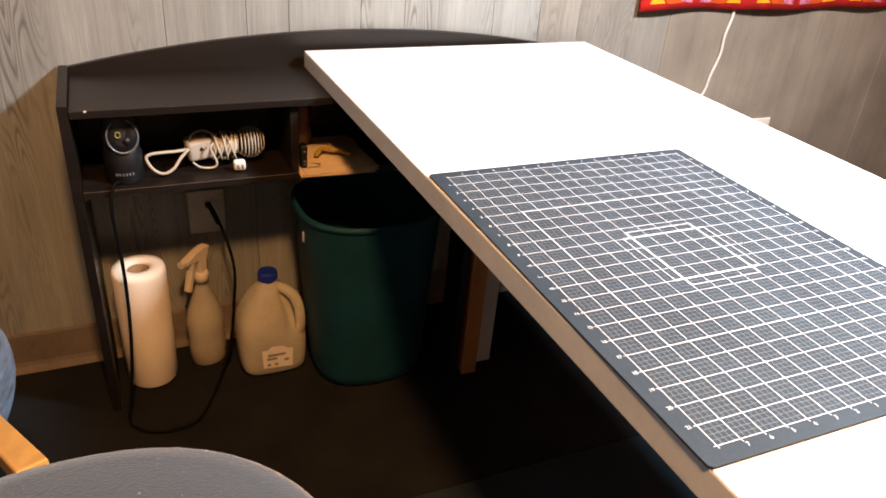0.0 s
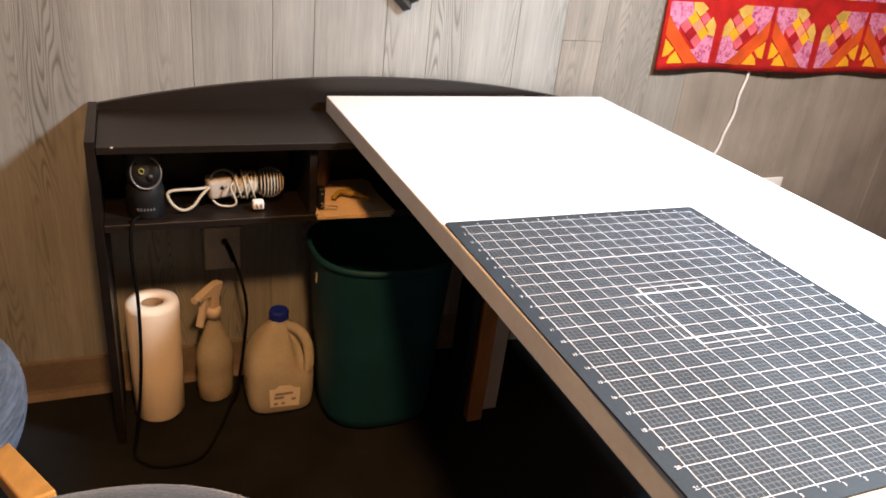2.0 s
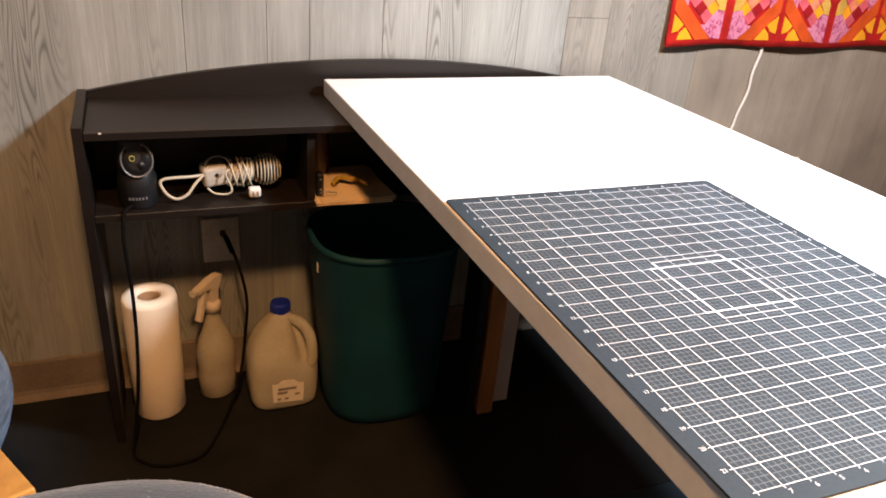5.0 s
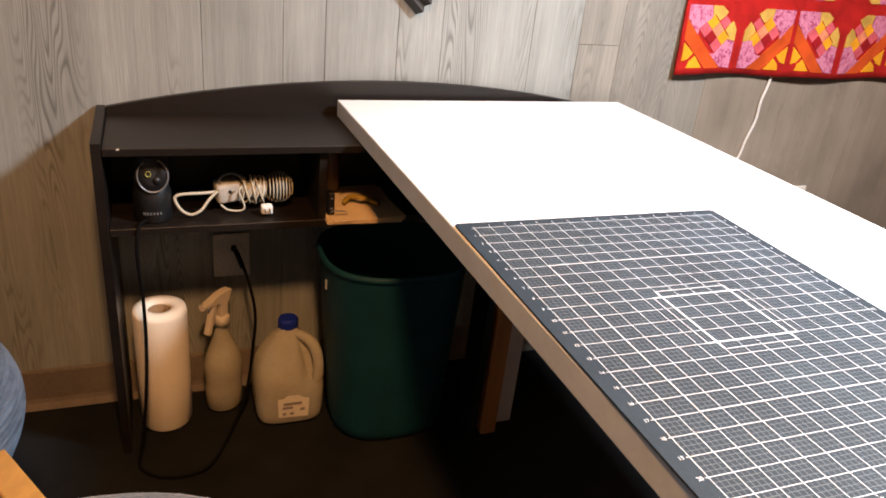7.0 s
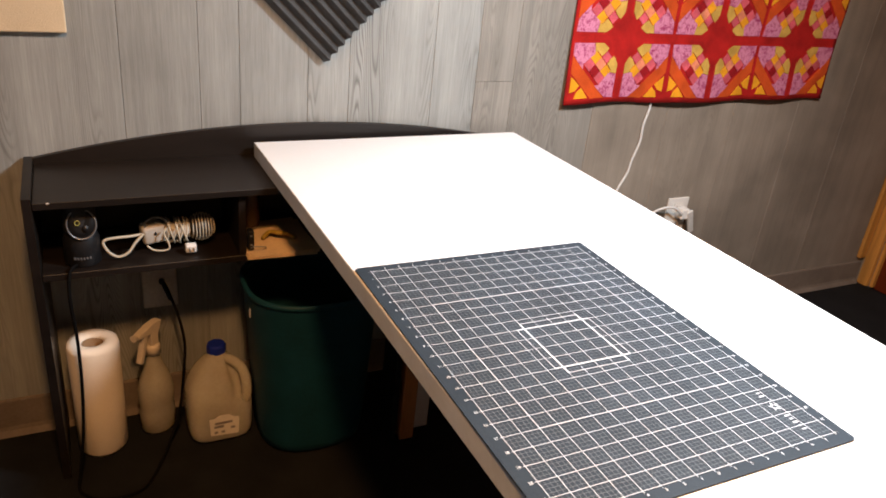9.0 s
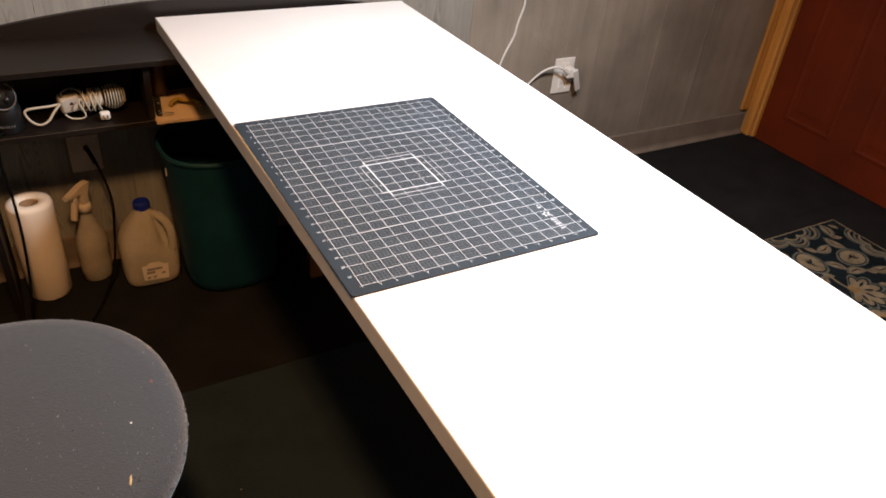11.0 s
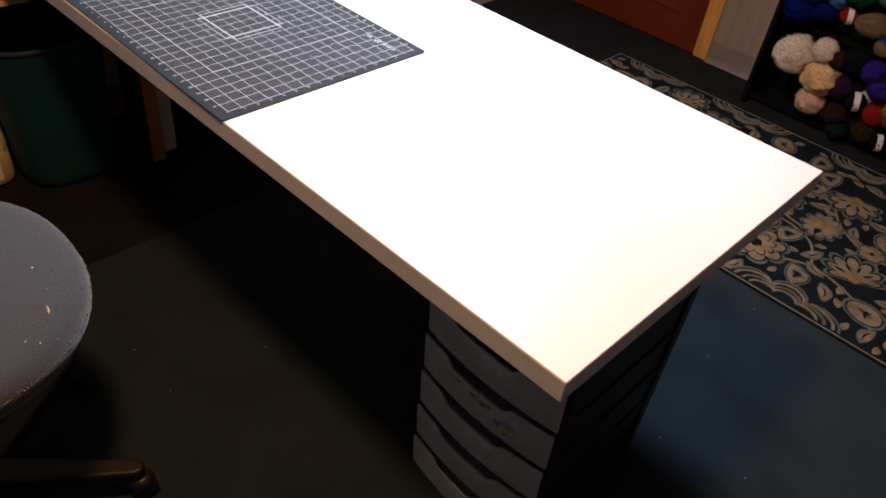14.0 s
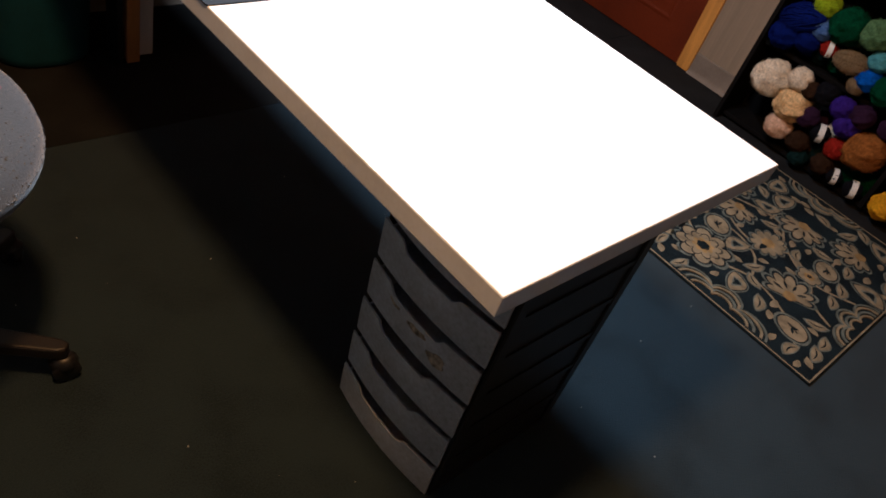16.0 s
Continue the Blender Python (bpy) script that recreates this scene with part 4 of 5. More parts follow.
# ---- quilt on the wall ----
RED = material("red_cotton", (0.37, 0.011, 0.009), 0.9, spread=0.15, scale=20, fine=350, bump=0.6, spec=0.2)
ORANGE = material("orange_cotton", (0.54, 0.072, 0.010), 0.9, spread=0.12, scale=20, fine=350, bump=0.6, spec=0.2)
YELLOW = material("yellow_cotton", (0.75, 0.32, 0.012), 0.9, spread=0.10, scale=20, fine=350, bump=0.6, spec=0.2)
PALE = material("pale_yellow_cotton", (0.56, 0.34, 0.07), 0.9, spread=0.12, scale=25, fine=350, bump=0.6, spec=0.2)
PINK = material("pink_print_cotton", (0.385, 0.140, 0.215), 0.9, spread=0.35, scale=60, fine=170, dark=(0.30, 0.035, 0.11), grit=0.9, bump=0.6, spec=0.2)
ROSE = material("rose_cotton", (0.60, 0.10, 0.13), 0.9, spread=0.15, scale=30, fine=350, bump=0.6, spec=0.2)
WINE = material("wine_cotton", (0.28, 0.008, 0.012), 0.9, spread=0.15, scale=30, fine=350, bump=0.6, spec=0.2)
QX0, QX1, QZ0, BL = 0.905, 2.012, 0.822, 0.365
quilt = thing("wall_quilt", (QX0, NORTH, QZ0), "red, orange and pink patchwork quilt hanging on the wall", "quilt")


def sag(x, z):
    """How far the cloth stands off the wall."""
    low = max(0.0, 1 - z / 0.16)
    return 0.006 + 0.005 * math.sin(9.0 * x + 0.6) ** 2 * (0.4 + low) + 0.010 * low * (0.5 + 0.5 * math.sin(15 * x + 1.0)) + 0.003 * math.sin(11 * z + 3 * x)


def drop(x, z):
    """The lower hem is a little wavy."""
    return z + max(0.0, 1 - z / 0.2) * (0.003 * math.sin(9 * x) - 0.0025 * math.cos(21 * x))


W, H = QX1 - QX0, 2 * BL + 0.02
bm = bmesh.new()
nx, nz = 60, 40
front = [[bm.verts.new((W * i / nx, -sag(W * i / nx, H * k / nz) - 0.006, drop(W * i / nx, H * k / nz))) for i in range(nx + 1)] for k in range(nz + 1)]
back = [[bm.verts.new((W * i / nx, -sag(W * i / nx, H * k / nz), drop(W * i / nx, H * k / nz))) for i in range(nx + 1)] for k in range(nz + 1)]
for k in range(nz):
    for i in range(nx):
        bm.faces.new((front[k][i], front[k][i + 1], front[k + 1][i + 1], front[k + 1][i]))
        bm.faces.new((back[k][i], back[k + 1][i], back[k + 1][i + 1], back[k][i + 1]))
for k in range(nz):
    for i in (0, nx):
        bm.faces.new((front[k][i], front[k + 1][i], back[k + 1][i], back[k][i]))
for i in range(nx):
    for k in (0, nz):
        bm.faces.new((front[k][i], back[k][i], back[k][i + 1], front[k][i + 1]))
bmesh.ops.recalc_face_normals(bm, faces=bm.faces)
part("quilt_cloth", bm, RED, quilt, "red cotton backing and binding", smooth=True)
# one quarter of a star block, from its centre (0,0) to its corner (1,1)
SALMON = material("salmon_cotton", (0.68, 0.22, 0.12), 0.9, spread=0.15, scale=30, fine=350, bump=0.6, spec=0.2)


def diamond(u, v, h=0.106):
    return ((u - h, v), (u, v - h), (u + h, v), (u, v + h))


QUARTER = [
    (PALE, ((0.085, 0.41), (0.165, 0.29), (0.23, 0.34), (0.29, 0.42), (0.205, 0.51), (0.235, 0.545), (0.085, 0.575))),
    (YELLOW, diamond(0.31, 0.53)),
    (PINK, ((0.085, 0.583), (0.25, 0.55), (0.32, 0.65), (0.41, 0.76), (0.50, 0.76), (0.27, 0.96), (0.085, 0.97))),
    (ROSE, diamond(0.42, 0.64)),
]
CENTRE = [(ROSE, diamond(0.31, 0.31, 0.095)), (SALMON, diamond(0.42, 0.42)), (WINE, diamond(0.53, 0.53))]
unit_m = BL / 2


def patch(m, poly, cx, cz, sx, sz):
    bm = bmesh.new()
    top, low = [], []
    dense = []
    for (u0, v0), (u1, v1) in zip(poly, poly[1:] + poly[:1]):
        dense += [(u0 + (u1 - u0) * k / 3, v0 + (v1 - v0) * k / 3) for k in range(3)]
    for u, v in dense:
        x, z = cx + sx * u * unit_m, cz + sz * v * unit_m
        d = sag(x, z) + 0.006
        top.append(bm.verts.new((x, -d - 0.0022, drop(x, z))))
        low.append(bm.verts.new((x, -d + 0.002, drop(x, z))))
    n = len(top)
    bm.faces.new(top)
    for i in range(n):
        bm.faces.new((top[i], low[i], low[(i + 1) % n], top[(i + 1) % n]))
    bmesh.ops.recalc_face_normals(bm, faces=bm.faces)
    part("patch", bm, m, quilt)


flip = lambda poly: tuple((v, u) for u, v in poly)
for col in range(3):
    for row in range(2):
        cx, cz = W * (col + 0.5) / 3, BL * (row + 0.5) + 0.01
        for sx in (-1, 1):
            for sz in (-1, 1):
                for m, poly in QUARTER:
                    patch(m, poly, cx, cz, sx, sz)
                    patch(m, flip(poly), cx, cz, sx, sz)
                for m, poly in CENTRE:
                    patch(m, poly, cx, cz, sx, sz)
                patch(ORANGE, ((0.28, 0.97), (0.55, 0.97), (0.97, 0.55), (0.97, 0.28)), cx, cz, sx, sz)
                patch(YELLOW, ((0.605, 0.955), (0.86, 0.955), (0.83, 0.86), (0.745, 0.785)), cx, cz, sx, sz)
                patch(YELLOW, ((0.955, 0.605), (0.955, 0.86), (0.86, 0.83), (0.785, 0.745)), cx, cz, sx, sz)

# ---- acoustic foam, set on its corner ----
FOAM = material("grey_foam", (0.070, 0.072, 0.074), 0.95, spread=0.15, fine=400, bump=0.8, spec=0.1)
foam = thing("acoustic_foam", (0.181, NORTH, 0.938), "charcoal wedge acoustic foam tile hung diagonally on the wall", "foam tile")
ridges, side = 12, 0.305
hang = Matrix(((0.69, -0.724, 0, 0), (0, 0, -1, -0.0005), (0.724, 0.69, 0, 0), (0, 0, 0, 1)))
part("foam_backing", box(0, side, 0, side, 0.0, 0.0100), FOAM, foam).matrix_basis = hang
p = side / ridges
bm = bmesh.new()
prof = [(0.04 * p, 0.0098), (0.10 * p, 0.0125), (0.44 * p, 0.0290), (0.50 * p, 0.0302), (0.56 * p, 0.0290), (0.90 * p, 0.0125), (0.96 * p, 0.0098)]
ends = [[bm.verts.new((x, y, d)) for x, d in prof] for y in (0.0005, side - 0.0005)]
for i in range(len(prof) - 1):
    bm.faces.new((ends[0][i], ends[0][i + 1], ends[1][i + 1], ends[1][i]))
bm.faces.new(ends[0])
bm.faces.new(ends[1])
bmesh.ops.recalc_face_normals(bm, faces=bm.faces)
wedge_mesh = mesh_of(bm, "wedge", FOAM)
for k in range(ridges):
    wedge = new("wedge", wedge_mesh)
    wedge.parent = foam
    wedge.matrix_basis = hang @ Matrix.Translation((p * k, 0, 0))

# ---- cream canvas ----
canvas = thing("canvas_board", (-0.381, NORTH, 0.997), "cream canvas board hanging on the panelled wall", "picture")
part("canvas", box(-0.40, 0.0, -0.020, -0.0005, 0.0, 0.50, 0.003), material("cream_canvas", (0.62, 0.50, 0.33), 0.85, spread=0.05, fine=300, bump=0.4), canvas)

# ---- wall outlet with charger and cords ----
outlet = thing("wall_outlet", (1.467, NORTH, 0.410), "white wall outlet plate with a charger plugged in", "outlet")
part("plate", box(-0.046, 0.046, -0.0075, -0.0005, -0.070, 0.070, 0.003), WHITEPL, outlet)
for z in (-0.03, 0.032):
    part("socket", box(-0.017, 0.017, -0.0095, -0.0070, z - 0.02, z + 0.02, 0.004), WHITEPL, outlet, "white socket face")
    for dx in (-0.007, 0.006):
        part("slot", box(dx, dx + 0.002, -0.0099, -0.0090, z - 0.004, z + 0.008), BLACK, outlet)
part("charger", box(-0.010, 0.026, -0.045, -0.0098, 0.002, 0.040, 0.005), WHITEPL, outlet, "white plug-in charger")
part("dangling_tag", oriented(box(-0.012, 0.012, -0.005, 0.005, -0.098, 0.0, 0.004), pose(0.022, -0.046, 0.034, 8, -24, 0)), material("clear_tag", (0.72, 0.71, 0.68), 0.25, transmission=0.2), outlet, "clear plastic connector hanging down")
CORDW = material("white_cord", (0.66, 0.65, 0.63), 0.45, spread=0.03)
cord = thing("extension_cord", (1.244, NORTH, 0.83), "white cord hanging from behind the quilt to outlet", "cord")
yw = NORTH - 0.006
local(part("cord", tube([(1.246, yw, 0.85), (1.247, yw, 0.80), (1.236, yw, 0.745), (1.236, yw, 0.69), (1.219, yw, 0.63), (1.211, yw, 0.585), (1.184, yw, 0.53), (1.166, yw, 0.48), (1.15, yw, 0.40), (1.19, yw, 0.32), (1.26, yw, 0.345), (1.316, yw - 0.005, 0.408), (1.36, yw - 0.02, 0.450), (1.41, yw - 0.035, 0.462), (1.455, yw - 0.04, 0.435)], 0.0042), CORDW, cord, smooth=True), cord)

# ---- floral rug ----
RX0, RX1, RY0, RY1 = 1.339, 2.325, -0.976, 0.600
rug = thing("floral_rug", (RX0, RY0, 0), "navy rug with beige and slate floral scrolls on the carpet", "rug")
NAVY = material("navy_pile", (0.007, 0.012, 0.015), 0.95, spread=0.25, fine=500, bump=0.8, spec=0.1)
BEIGE = material("beige_pile", (0.205, 0.160, 0.100), 0.95, spread=0.18, scale=30, fine=500, bump=0.8, spec=0.1)
SLATE = material("slate_pile", (0.105, 0.115, 0.098), 0.95, spread=0.2, scale=30, fine=500, bump=0.8, spec=0.1)
OCHRE = material("ochre_pile", (0.27, 0.17, 0.07), 0.95, spread=0.2, scale=30, fine=500, bump=0.8, spec=0.1)
RW, RL, RT = RX1 - RX0, RY1 - RY0, 0.009
part("rug_field", box(0, RW, 0, RL, 0.0005, RT, 0.004), NAVY, rug)


def layered(outlines):
    """Flat pile shapes, each a little above the one before."""
    bm = bmesh.new()
    mats = []
    for k, (m, pts) in enumerate(outlines):
        if m not in mats:
            mats.append(m)
        n0 = len(bm.faces)
        add_prism(bm, pts, RT - 0.001, RT + 0.0004 + min(0.00035, 0.0032 / len(outlines)) * k)
        bm.faces.ensure_lookup_table()
        for f in bm.faces[n0:]:
            f.material_index = mats.index(m)
    me = mesh_of(bm, "motif", None)
    for m in mats:
        me.materials.append(m)
    return me


def petals(n, r, dip, turn=0.0, squash=1.0):
    return [(r * (1 - dip * (1 - abs(math.sin(n * a / 2)) ** 0.7)) * math.cos(a + turn), squash * r * (1 - dip * (1 - abs(math.sin(n * a / 2)) ** 0.7)) * math.sin(a + turn)) for a in (2 * math.pi * i / (n * 8) for i in range(n * 8))]


def leaf(length, width, bend=0.0, scale=1.0):
    pts = []
    for i in range(13):
        t = i / 12
        pts.append((length * (0.5 + (t - 0.5) * scale), scale * width * math.sin(math.pi * t) ** 0.8 + bend * math.sin(math.pi * t)))
    for i in range(11, 0, -1):
        t = i / 12
        pts.append((length * (0.5 + (t - 0.5) * scale), -scale * width * math.sin(math.pi * t) ** 0.8 + bend * math.sin(math.pi * t)))
    return pts


def dots(n, r, size):
    return [(NAVY, [(r * math.cos(2 * math.pi * k / n) + size * math.cos(a), r * math.sin(2 * math.pi * k / n) + size * math.sin(a)) for a in (i * math.pi / 4 for i in range(8))]) for k in range(n)]


def peony():
    """A flower from the side: a fan of pointed petals with a double outline."""
    def fan(size, tip):
        pts = [(-0.040 * size, 0.0)]
        for k in range(71):
            a = radians(-112 + 224 * k / 70)
            lobe = abs(math.cos(math.pi * 7 * k / 70 - math.pi / 2)) ** 0.75
            r = size * (0.066 + 0.034 * math.cos(a * 0.8)) * (1 - tip + tip * lobe)
            pts.append((r * math.cos(a) - 0.022, r * math.sin(a)))
        return pts

    out = [(SLATE, fan(1.18, 0.24)), (NAVY, fan(1.06, 0.28)), (BEIGE, fan(0.95, 0.38))]
    for a in (-62, -20, 20, 62):
        c, q = math.cos(radians(a)), math.sin(radians(a))
        out.append((NAVY, [((0.026 + x) * c - y * q - 0.022, (0.026 + x) * q + y * c) for x, y in leaf(0.036, 0.0045)]))
    return out + [(OCHRE, [(x - 0.030, y) for x, y in petals(5, 0.022, 0.2)])]


MOTIFS = {
    "flower": layered([(SLATE, petals(8, 0.105, 0.22)), (NAVY, petals(8, 0.094, 0.22)), (BEIGE, petals(8, 0.088, 0.30)), (NAVY, petals(9, 0.064, 0.3, 0.2)), (BEIGE, petals(9, 0.059, 0.34, 0.2)), (OCHRE, petals(8, 0.036, 0.3, 0.2)), (NAVY, petals(6, 0.022, 0.2))] + dots(8, 0.078, 0.0045)),
    "small_flower": layered([(SLATE, petals(5, 0.062, 0.25)), (NAVY, petals(5, 0.054, 0.25)), (BEIGE, petals(5, 0.050, 0.25)), (OCHRE, petals(5, 0.024, 0.2, 0.3)), (NAVY, petals(5, 0.011, 0.2))]),
    "lotus": layered([(SLATE, petals(11, 0.10, 0.30, 0.1, 0.8)), (NAVY, petals(11, 0.09, 0.30, 0.1, 0.8)), (BEIGE, petals(11, 0.085, 0.30, 0.1, 0.8)), (NAVY, leaf(0.07, 0.012)), (OCHRE, petals(7, 0.03, 0.25, 0.1))]),
    "paisley": layered([(SLATE, leaf(0.17, 0.052, 0.02)), (NAVY, leaf(0.17, 0.052, 0.02, 0.88)), (BEIGE, leaf(0.17, 0.052, 0.02, 0.80)), (SLATE, leaf(0.17, 0.052, 0.02, 0.42)), (NAVY, leaf(0.17, 0.052, 0.02, 0.28))]),
    "leaf": layered([(SLATE, leaf(0.11, 0.026, 0.01)), (BEIGE, leaf(0.11, 0.026, 0.01, 0.82)), (NAVY, leaf(0.11, 0.006, 0.01, 0.6))]),
    "peony": layered(peony()),
    "round_leaf": layered([(SLATE, petals(3, 0.074, 0.05, 0.3, 0.80)), (NAVY, petals(3, 0.064, 0.05, 0.3, 0.80)), (BEIGE, petals(3, 0.058, 0.05, 0.3, 0.80)), (NAVY, [(x - 0.030, y) for x, y in leaf(0.056, 0.0045, 0.004)]), (NAVY, [(0.8 * x - 0.6 * y - 0.012, 0.6 * x + 0.8 * y) for x, y in leaf(0.030, 0.0050)]), (NAVY, [(0.8 * x + 0.6 * y - 0.004, -0.6 * x + 0.8 * y) for x, y in leaf(0.030, 0.0050)])]),
    "bud": layered([(BEIGE, leaf(0.05, 0.014, 0.004))]),
}


def motif(kind, x, y, turn, s=1.0):
    ob = new(kind, MOTIFS[kind])
    ob.parent = rug
    ob.matrix_basis = pose(x, y, 0.0, 0, 0, turn) @ Matrix.Diagonal((s, s, 1, 1))


def vine(points, width, m, lift):
    """A flat scrolling stem."""
    bm = bmesh.new()
    P = [Vector((x, y, 0)) for x, y in points]
    line = []
    for i in range(len(P) - 1):
        p0, p1, p2, p3 = P[max(i - 1, 0)], P[i], P[i + 1], P[min(i + 2, len(P) - 1)]
        line += [0.5 * (2 * p1 + (p2 - p0) * t + (2 * p0 - 5 * p1 + 4 * p2 - p3) * t * t + (3 * p1 - p0 - 3 * p2 + p3) * t ** 3) for t in (k / 8 for k in range(8))]
    line.append(P[-1])
    rows = []
    for i, p in enumerate(line):
        d = (line[min(i + 1, len(line) - 1)] - line[max(i - 1, 0)]).normalized()
        q = Vector((-d.y, d.x, 0)) * width / 2
        rows.append([bm.verts.new((p + q + Vector((0, 0, z)))) for z in (RT - 0.001, RT + lift)] + [bm.verts.new((p - q + Vector((0, 0, z)))) for z in (RT + lift, RT - 0.001)])
    for a, b in zip(rows, rows[1:]):
        for k in range(3):
            bm.faces.new((a[k], a[k + 1], b[k + 1], b[k]))
    bmesh.ops.recalc_face_normals(bm, faces=bm.faces)
    part("stem", bm, m, rug)


rnd = random.Random(7)
for pts in ([(0.10, 0.10), (0.20, 0.20), (0.24, 0.34), (0.18, 0.48), (0.26, 0.60), (0.34, 0.72), (0.24, 0.88), (0.20, 1.02), (0.32, 1.14), (0.26, 1.30), (0.32, 1.46)],
            [(0.50, 0.08), (0.44, 0.22), (0.52, 0.36), (0.64, 0.46), (0.58, 0.64), (0.50, 0.78), (0.60, 0.94), (0.70, 1.08), (0.62, 1.26), (0.66, 1.48)],
            [(0.24, 0.34), (0.36, 0.40), (0.40, 0.52), (0.32, 0.58)], [(0.50, 0.34), (0.42, 0.44), (0.46, 0.56), (0.54, 0.60)], [(0.62, 0.48), (0.76, 0.50), (0.82, 0.60), (0.76, 0.70)],
            [(0.24, 0.88), (0.38, 0.86), (0.46, 0.94), (0.42, 1.04)], [(0.68, 1.08), (0.80, 1.02), (0.84, 0.90)], [(0.32, 1.14), (0.46, 1.16), (0.50, 1.28)], [(0.44, 0.22), (0.34, 0.16), (0.30, 0.08)], [(0.52, 0.20), (0.66, 0.22), (0.74, 0.14)]):
    vine(pts, 0.009, BEIGE, 0.0003)
placed = [(x, y, 0.055) for x, y in ((0.05, 0.24), (0.05, 0.33), (0.05, 0.42), (0.05, 0.72), (0.05, 0.80), (0.05, 0.88), (0.05, 1.15), (0.05, 1.24), (0.05, 1.33))]
placed += [(RW - 0.05, y, 0.055) for y in (0.34, 0.42, 0.50, 0.83, 0.92, 1.01, 1.29, 1.36, 1.43)]
placed += [(x, y, 0.052) for x, y in ((0.32, 0.05), (0.40, 0.05), (0.48, 0.05), (0.72, 0.05), (0.79, 0.05), (0.86, 0.05), (0.20, RL - 0.05), (0.28, RL - 0.05), (0.36, RL - 0.05), (0.62, RL - 0.05), (0.70, RL - 0.05), (0.78, RL - 0.05))]


def free(x, y, r):
    return all((x - a) ** 2 + (y - b) ** 2 > (r + c) ** 2 for a, b, c in placed) and 0.016 + r < x < RW - 0.016 - r and 0.016 + r < y < RL - 0.016 - r


def curl(x, y, turn, s):
    """A tendril that winds in on itself."""
    pts = []
    for k in range(15):
        a, r = radians(turn) + 0.62 * k, s * (0.085 - 0.0050 * k)
        pts.append((x + r * math.cos(a), y + r * math.sin(a)))
    vine(pts, 0.0075, BEIGE, 0.0005)


SIZE = {"peony": 1.05, "round_leaf": 0.92, "flower": 1.05, "lotus": 1.0, "small_flower": 0.95, "paisley": 0.84, "leaf": 0.85, "bud": 0.9}
LIMIT = {"peony": 9, "round_leaf": 13, "flower": 4, "lotus": 3, "curl": 12, "small_flower": 6, "paisley": 16, "leaf": 60, "bud": 110}
for kind, radius, tries in (("peony", 0.102, 900), ("flower", 0.104, 500), ("round_leaf", 0.064, 700), ("lotus", 0.095, 500), ("paisley", 0.060, 1500), ("curl", 0.078, 900), ("small_flower", 0.056, 700), ("leaf", 0.034, 1800), ("bud", 0.018, 1800)):
    got = 0
    for k in range(tries):
        x, y = rnd.uniform(0, RW), rnd.uniform(0, RL)
        s = rnd.uniform(0.85, 1.08)
        if got < LIMIT[kind] and free(x, y, radius * s * 0.92):
            got += 1
            placed.append((x, y, radius * s * 0.92))
            t = rnd.uniform(0, 360)
            if kind == "curl":
                curl(x, y, t, s * 0.95)
                motif("bud", x, y, t, 0.7)
                continue
            half = {"paisley": 0.085 * 0.84, "leaf": 0.055 * 0.85, "bud": 0.0225}.get(kind, 0.0)
            motif(kind, x - half * math.cos(radians(t)), y - half * math.sin(radians(t)), t, s * SIZE[kind])
# scrolling border
for off, wd, m in ((0.0065, 0.005, BEIGE),):
    bm = bmesh.new()
    for a in ((off - wd / 2, off + wd / 2, off - wd / 2, RL - off + wd / 2), (RW - off - wd / 2, RW - off + wd / 2, off - wd / 2, RL - off + wd / 2), (off + wd / 2, RW - off - wd / 2, off - wd / 2, off + wd / 2), (off + wd / 2, RW - off - wd / 2, RL - off - wd / 2, RL - off + wd / 2)):
        add_box(bm, *a, RT - 0.001, RT + 0.0007)
    part("border", bm, m, rug)
# cloud scrolls that lean on the edges: nested wavy lines
def cloud(cx, cy, nx, ny, length, depth, flipped):
    for j, (m, w, q) in enumerate(((SLATE, 0.007, 1.0), (BEIGE, 0.008, 0.84), (SLATE, 0.008, 0.62), (BEIGE, 0.007, 0.44))):
        pts = []
        for k in range(37):
            t = k / 36
            along = (t - 0.5) * length * (q ** 0.6) * (-1 if flipped else 1)
            bump = abs(math.sin(3 * math.pi * t)) ** 0.55
            out = depth * q * (0.50 * math.sin(math.pi * t) ** 0.5 + 0.50 * bump * (0.55, 1.0, 0.7)[min(2, int(3 * t))])
            pts.append((cx + nx * out + ny * along, cy + ny * out + nx * along))
        vine(pts, w, m, 0.0034 + 0.0002 * j)


CLOUDS = [(0.014, 0.33, 1, 0, 0.34, 0.095, False), (0.014, 0.80, 1, 0, 0.30, 0.085, True), (0.014, 1.24, 1, 0, 0.34, 0.09, False), (RW - 0.014, 0.42, -1, 0, 0.32, 0.09, True), (RW - 0.014, 0.92, -1, 0, 0.34, 0.09, False), (RW - 0.014, 1.36, -1, 0, 0.28, 0.08, True),
          (0.40, 0.014, 0, 1, 0.30, 0.085, False), (0.79, 0.014, 0, 1, 0.26, 0.08, True), (0.28, RL - 0.014, 0, -1, 0.30, 0.085, False), (0.70, RL - 0.014, 0, -1, 0.30, 0.085, True)]
for spec in CLOUDS:
    cloud(*spec)

# ---- yarn shelf ----
SX0, SX1, SY0, SY1 = 2.40, 2.605, -1.25, 0.045
shelf = thing("yarn_shelf", (SX0, SY1, 0), "tall black open shelf stuffed with colourful yarn", "shelf")


def spart(name, bm, m, label=""):
    return local(part(name, bm, m, shelf, label), shelf)


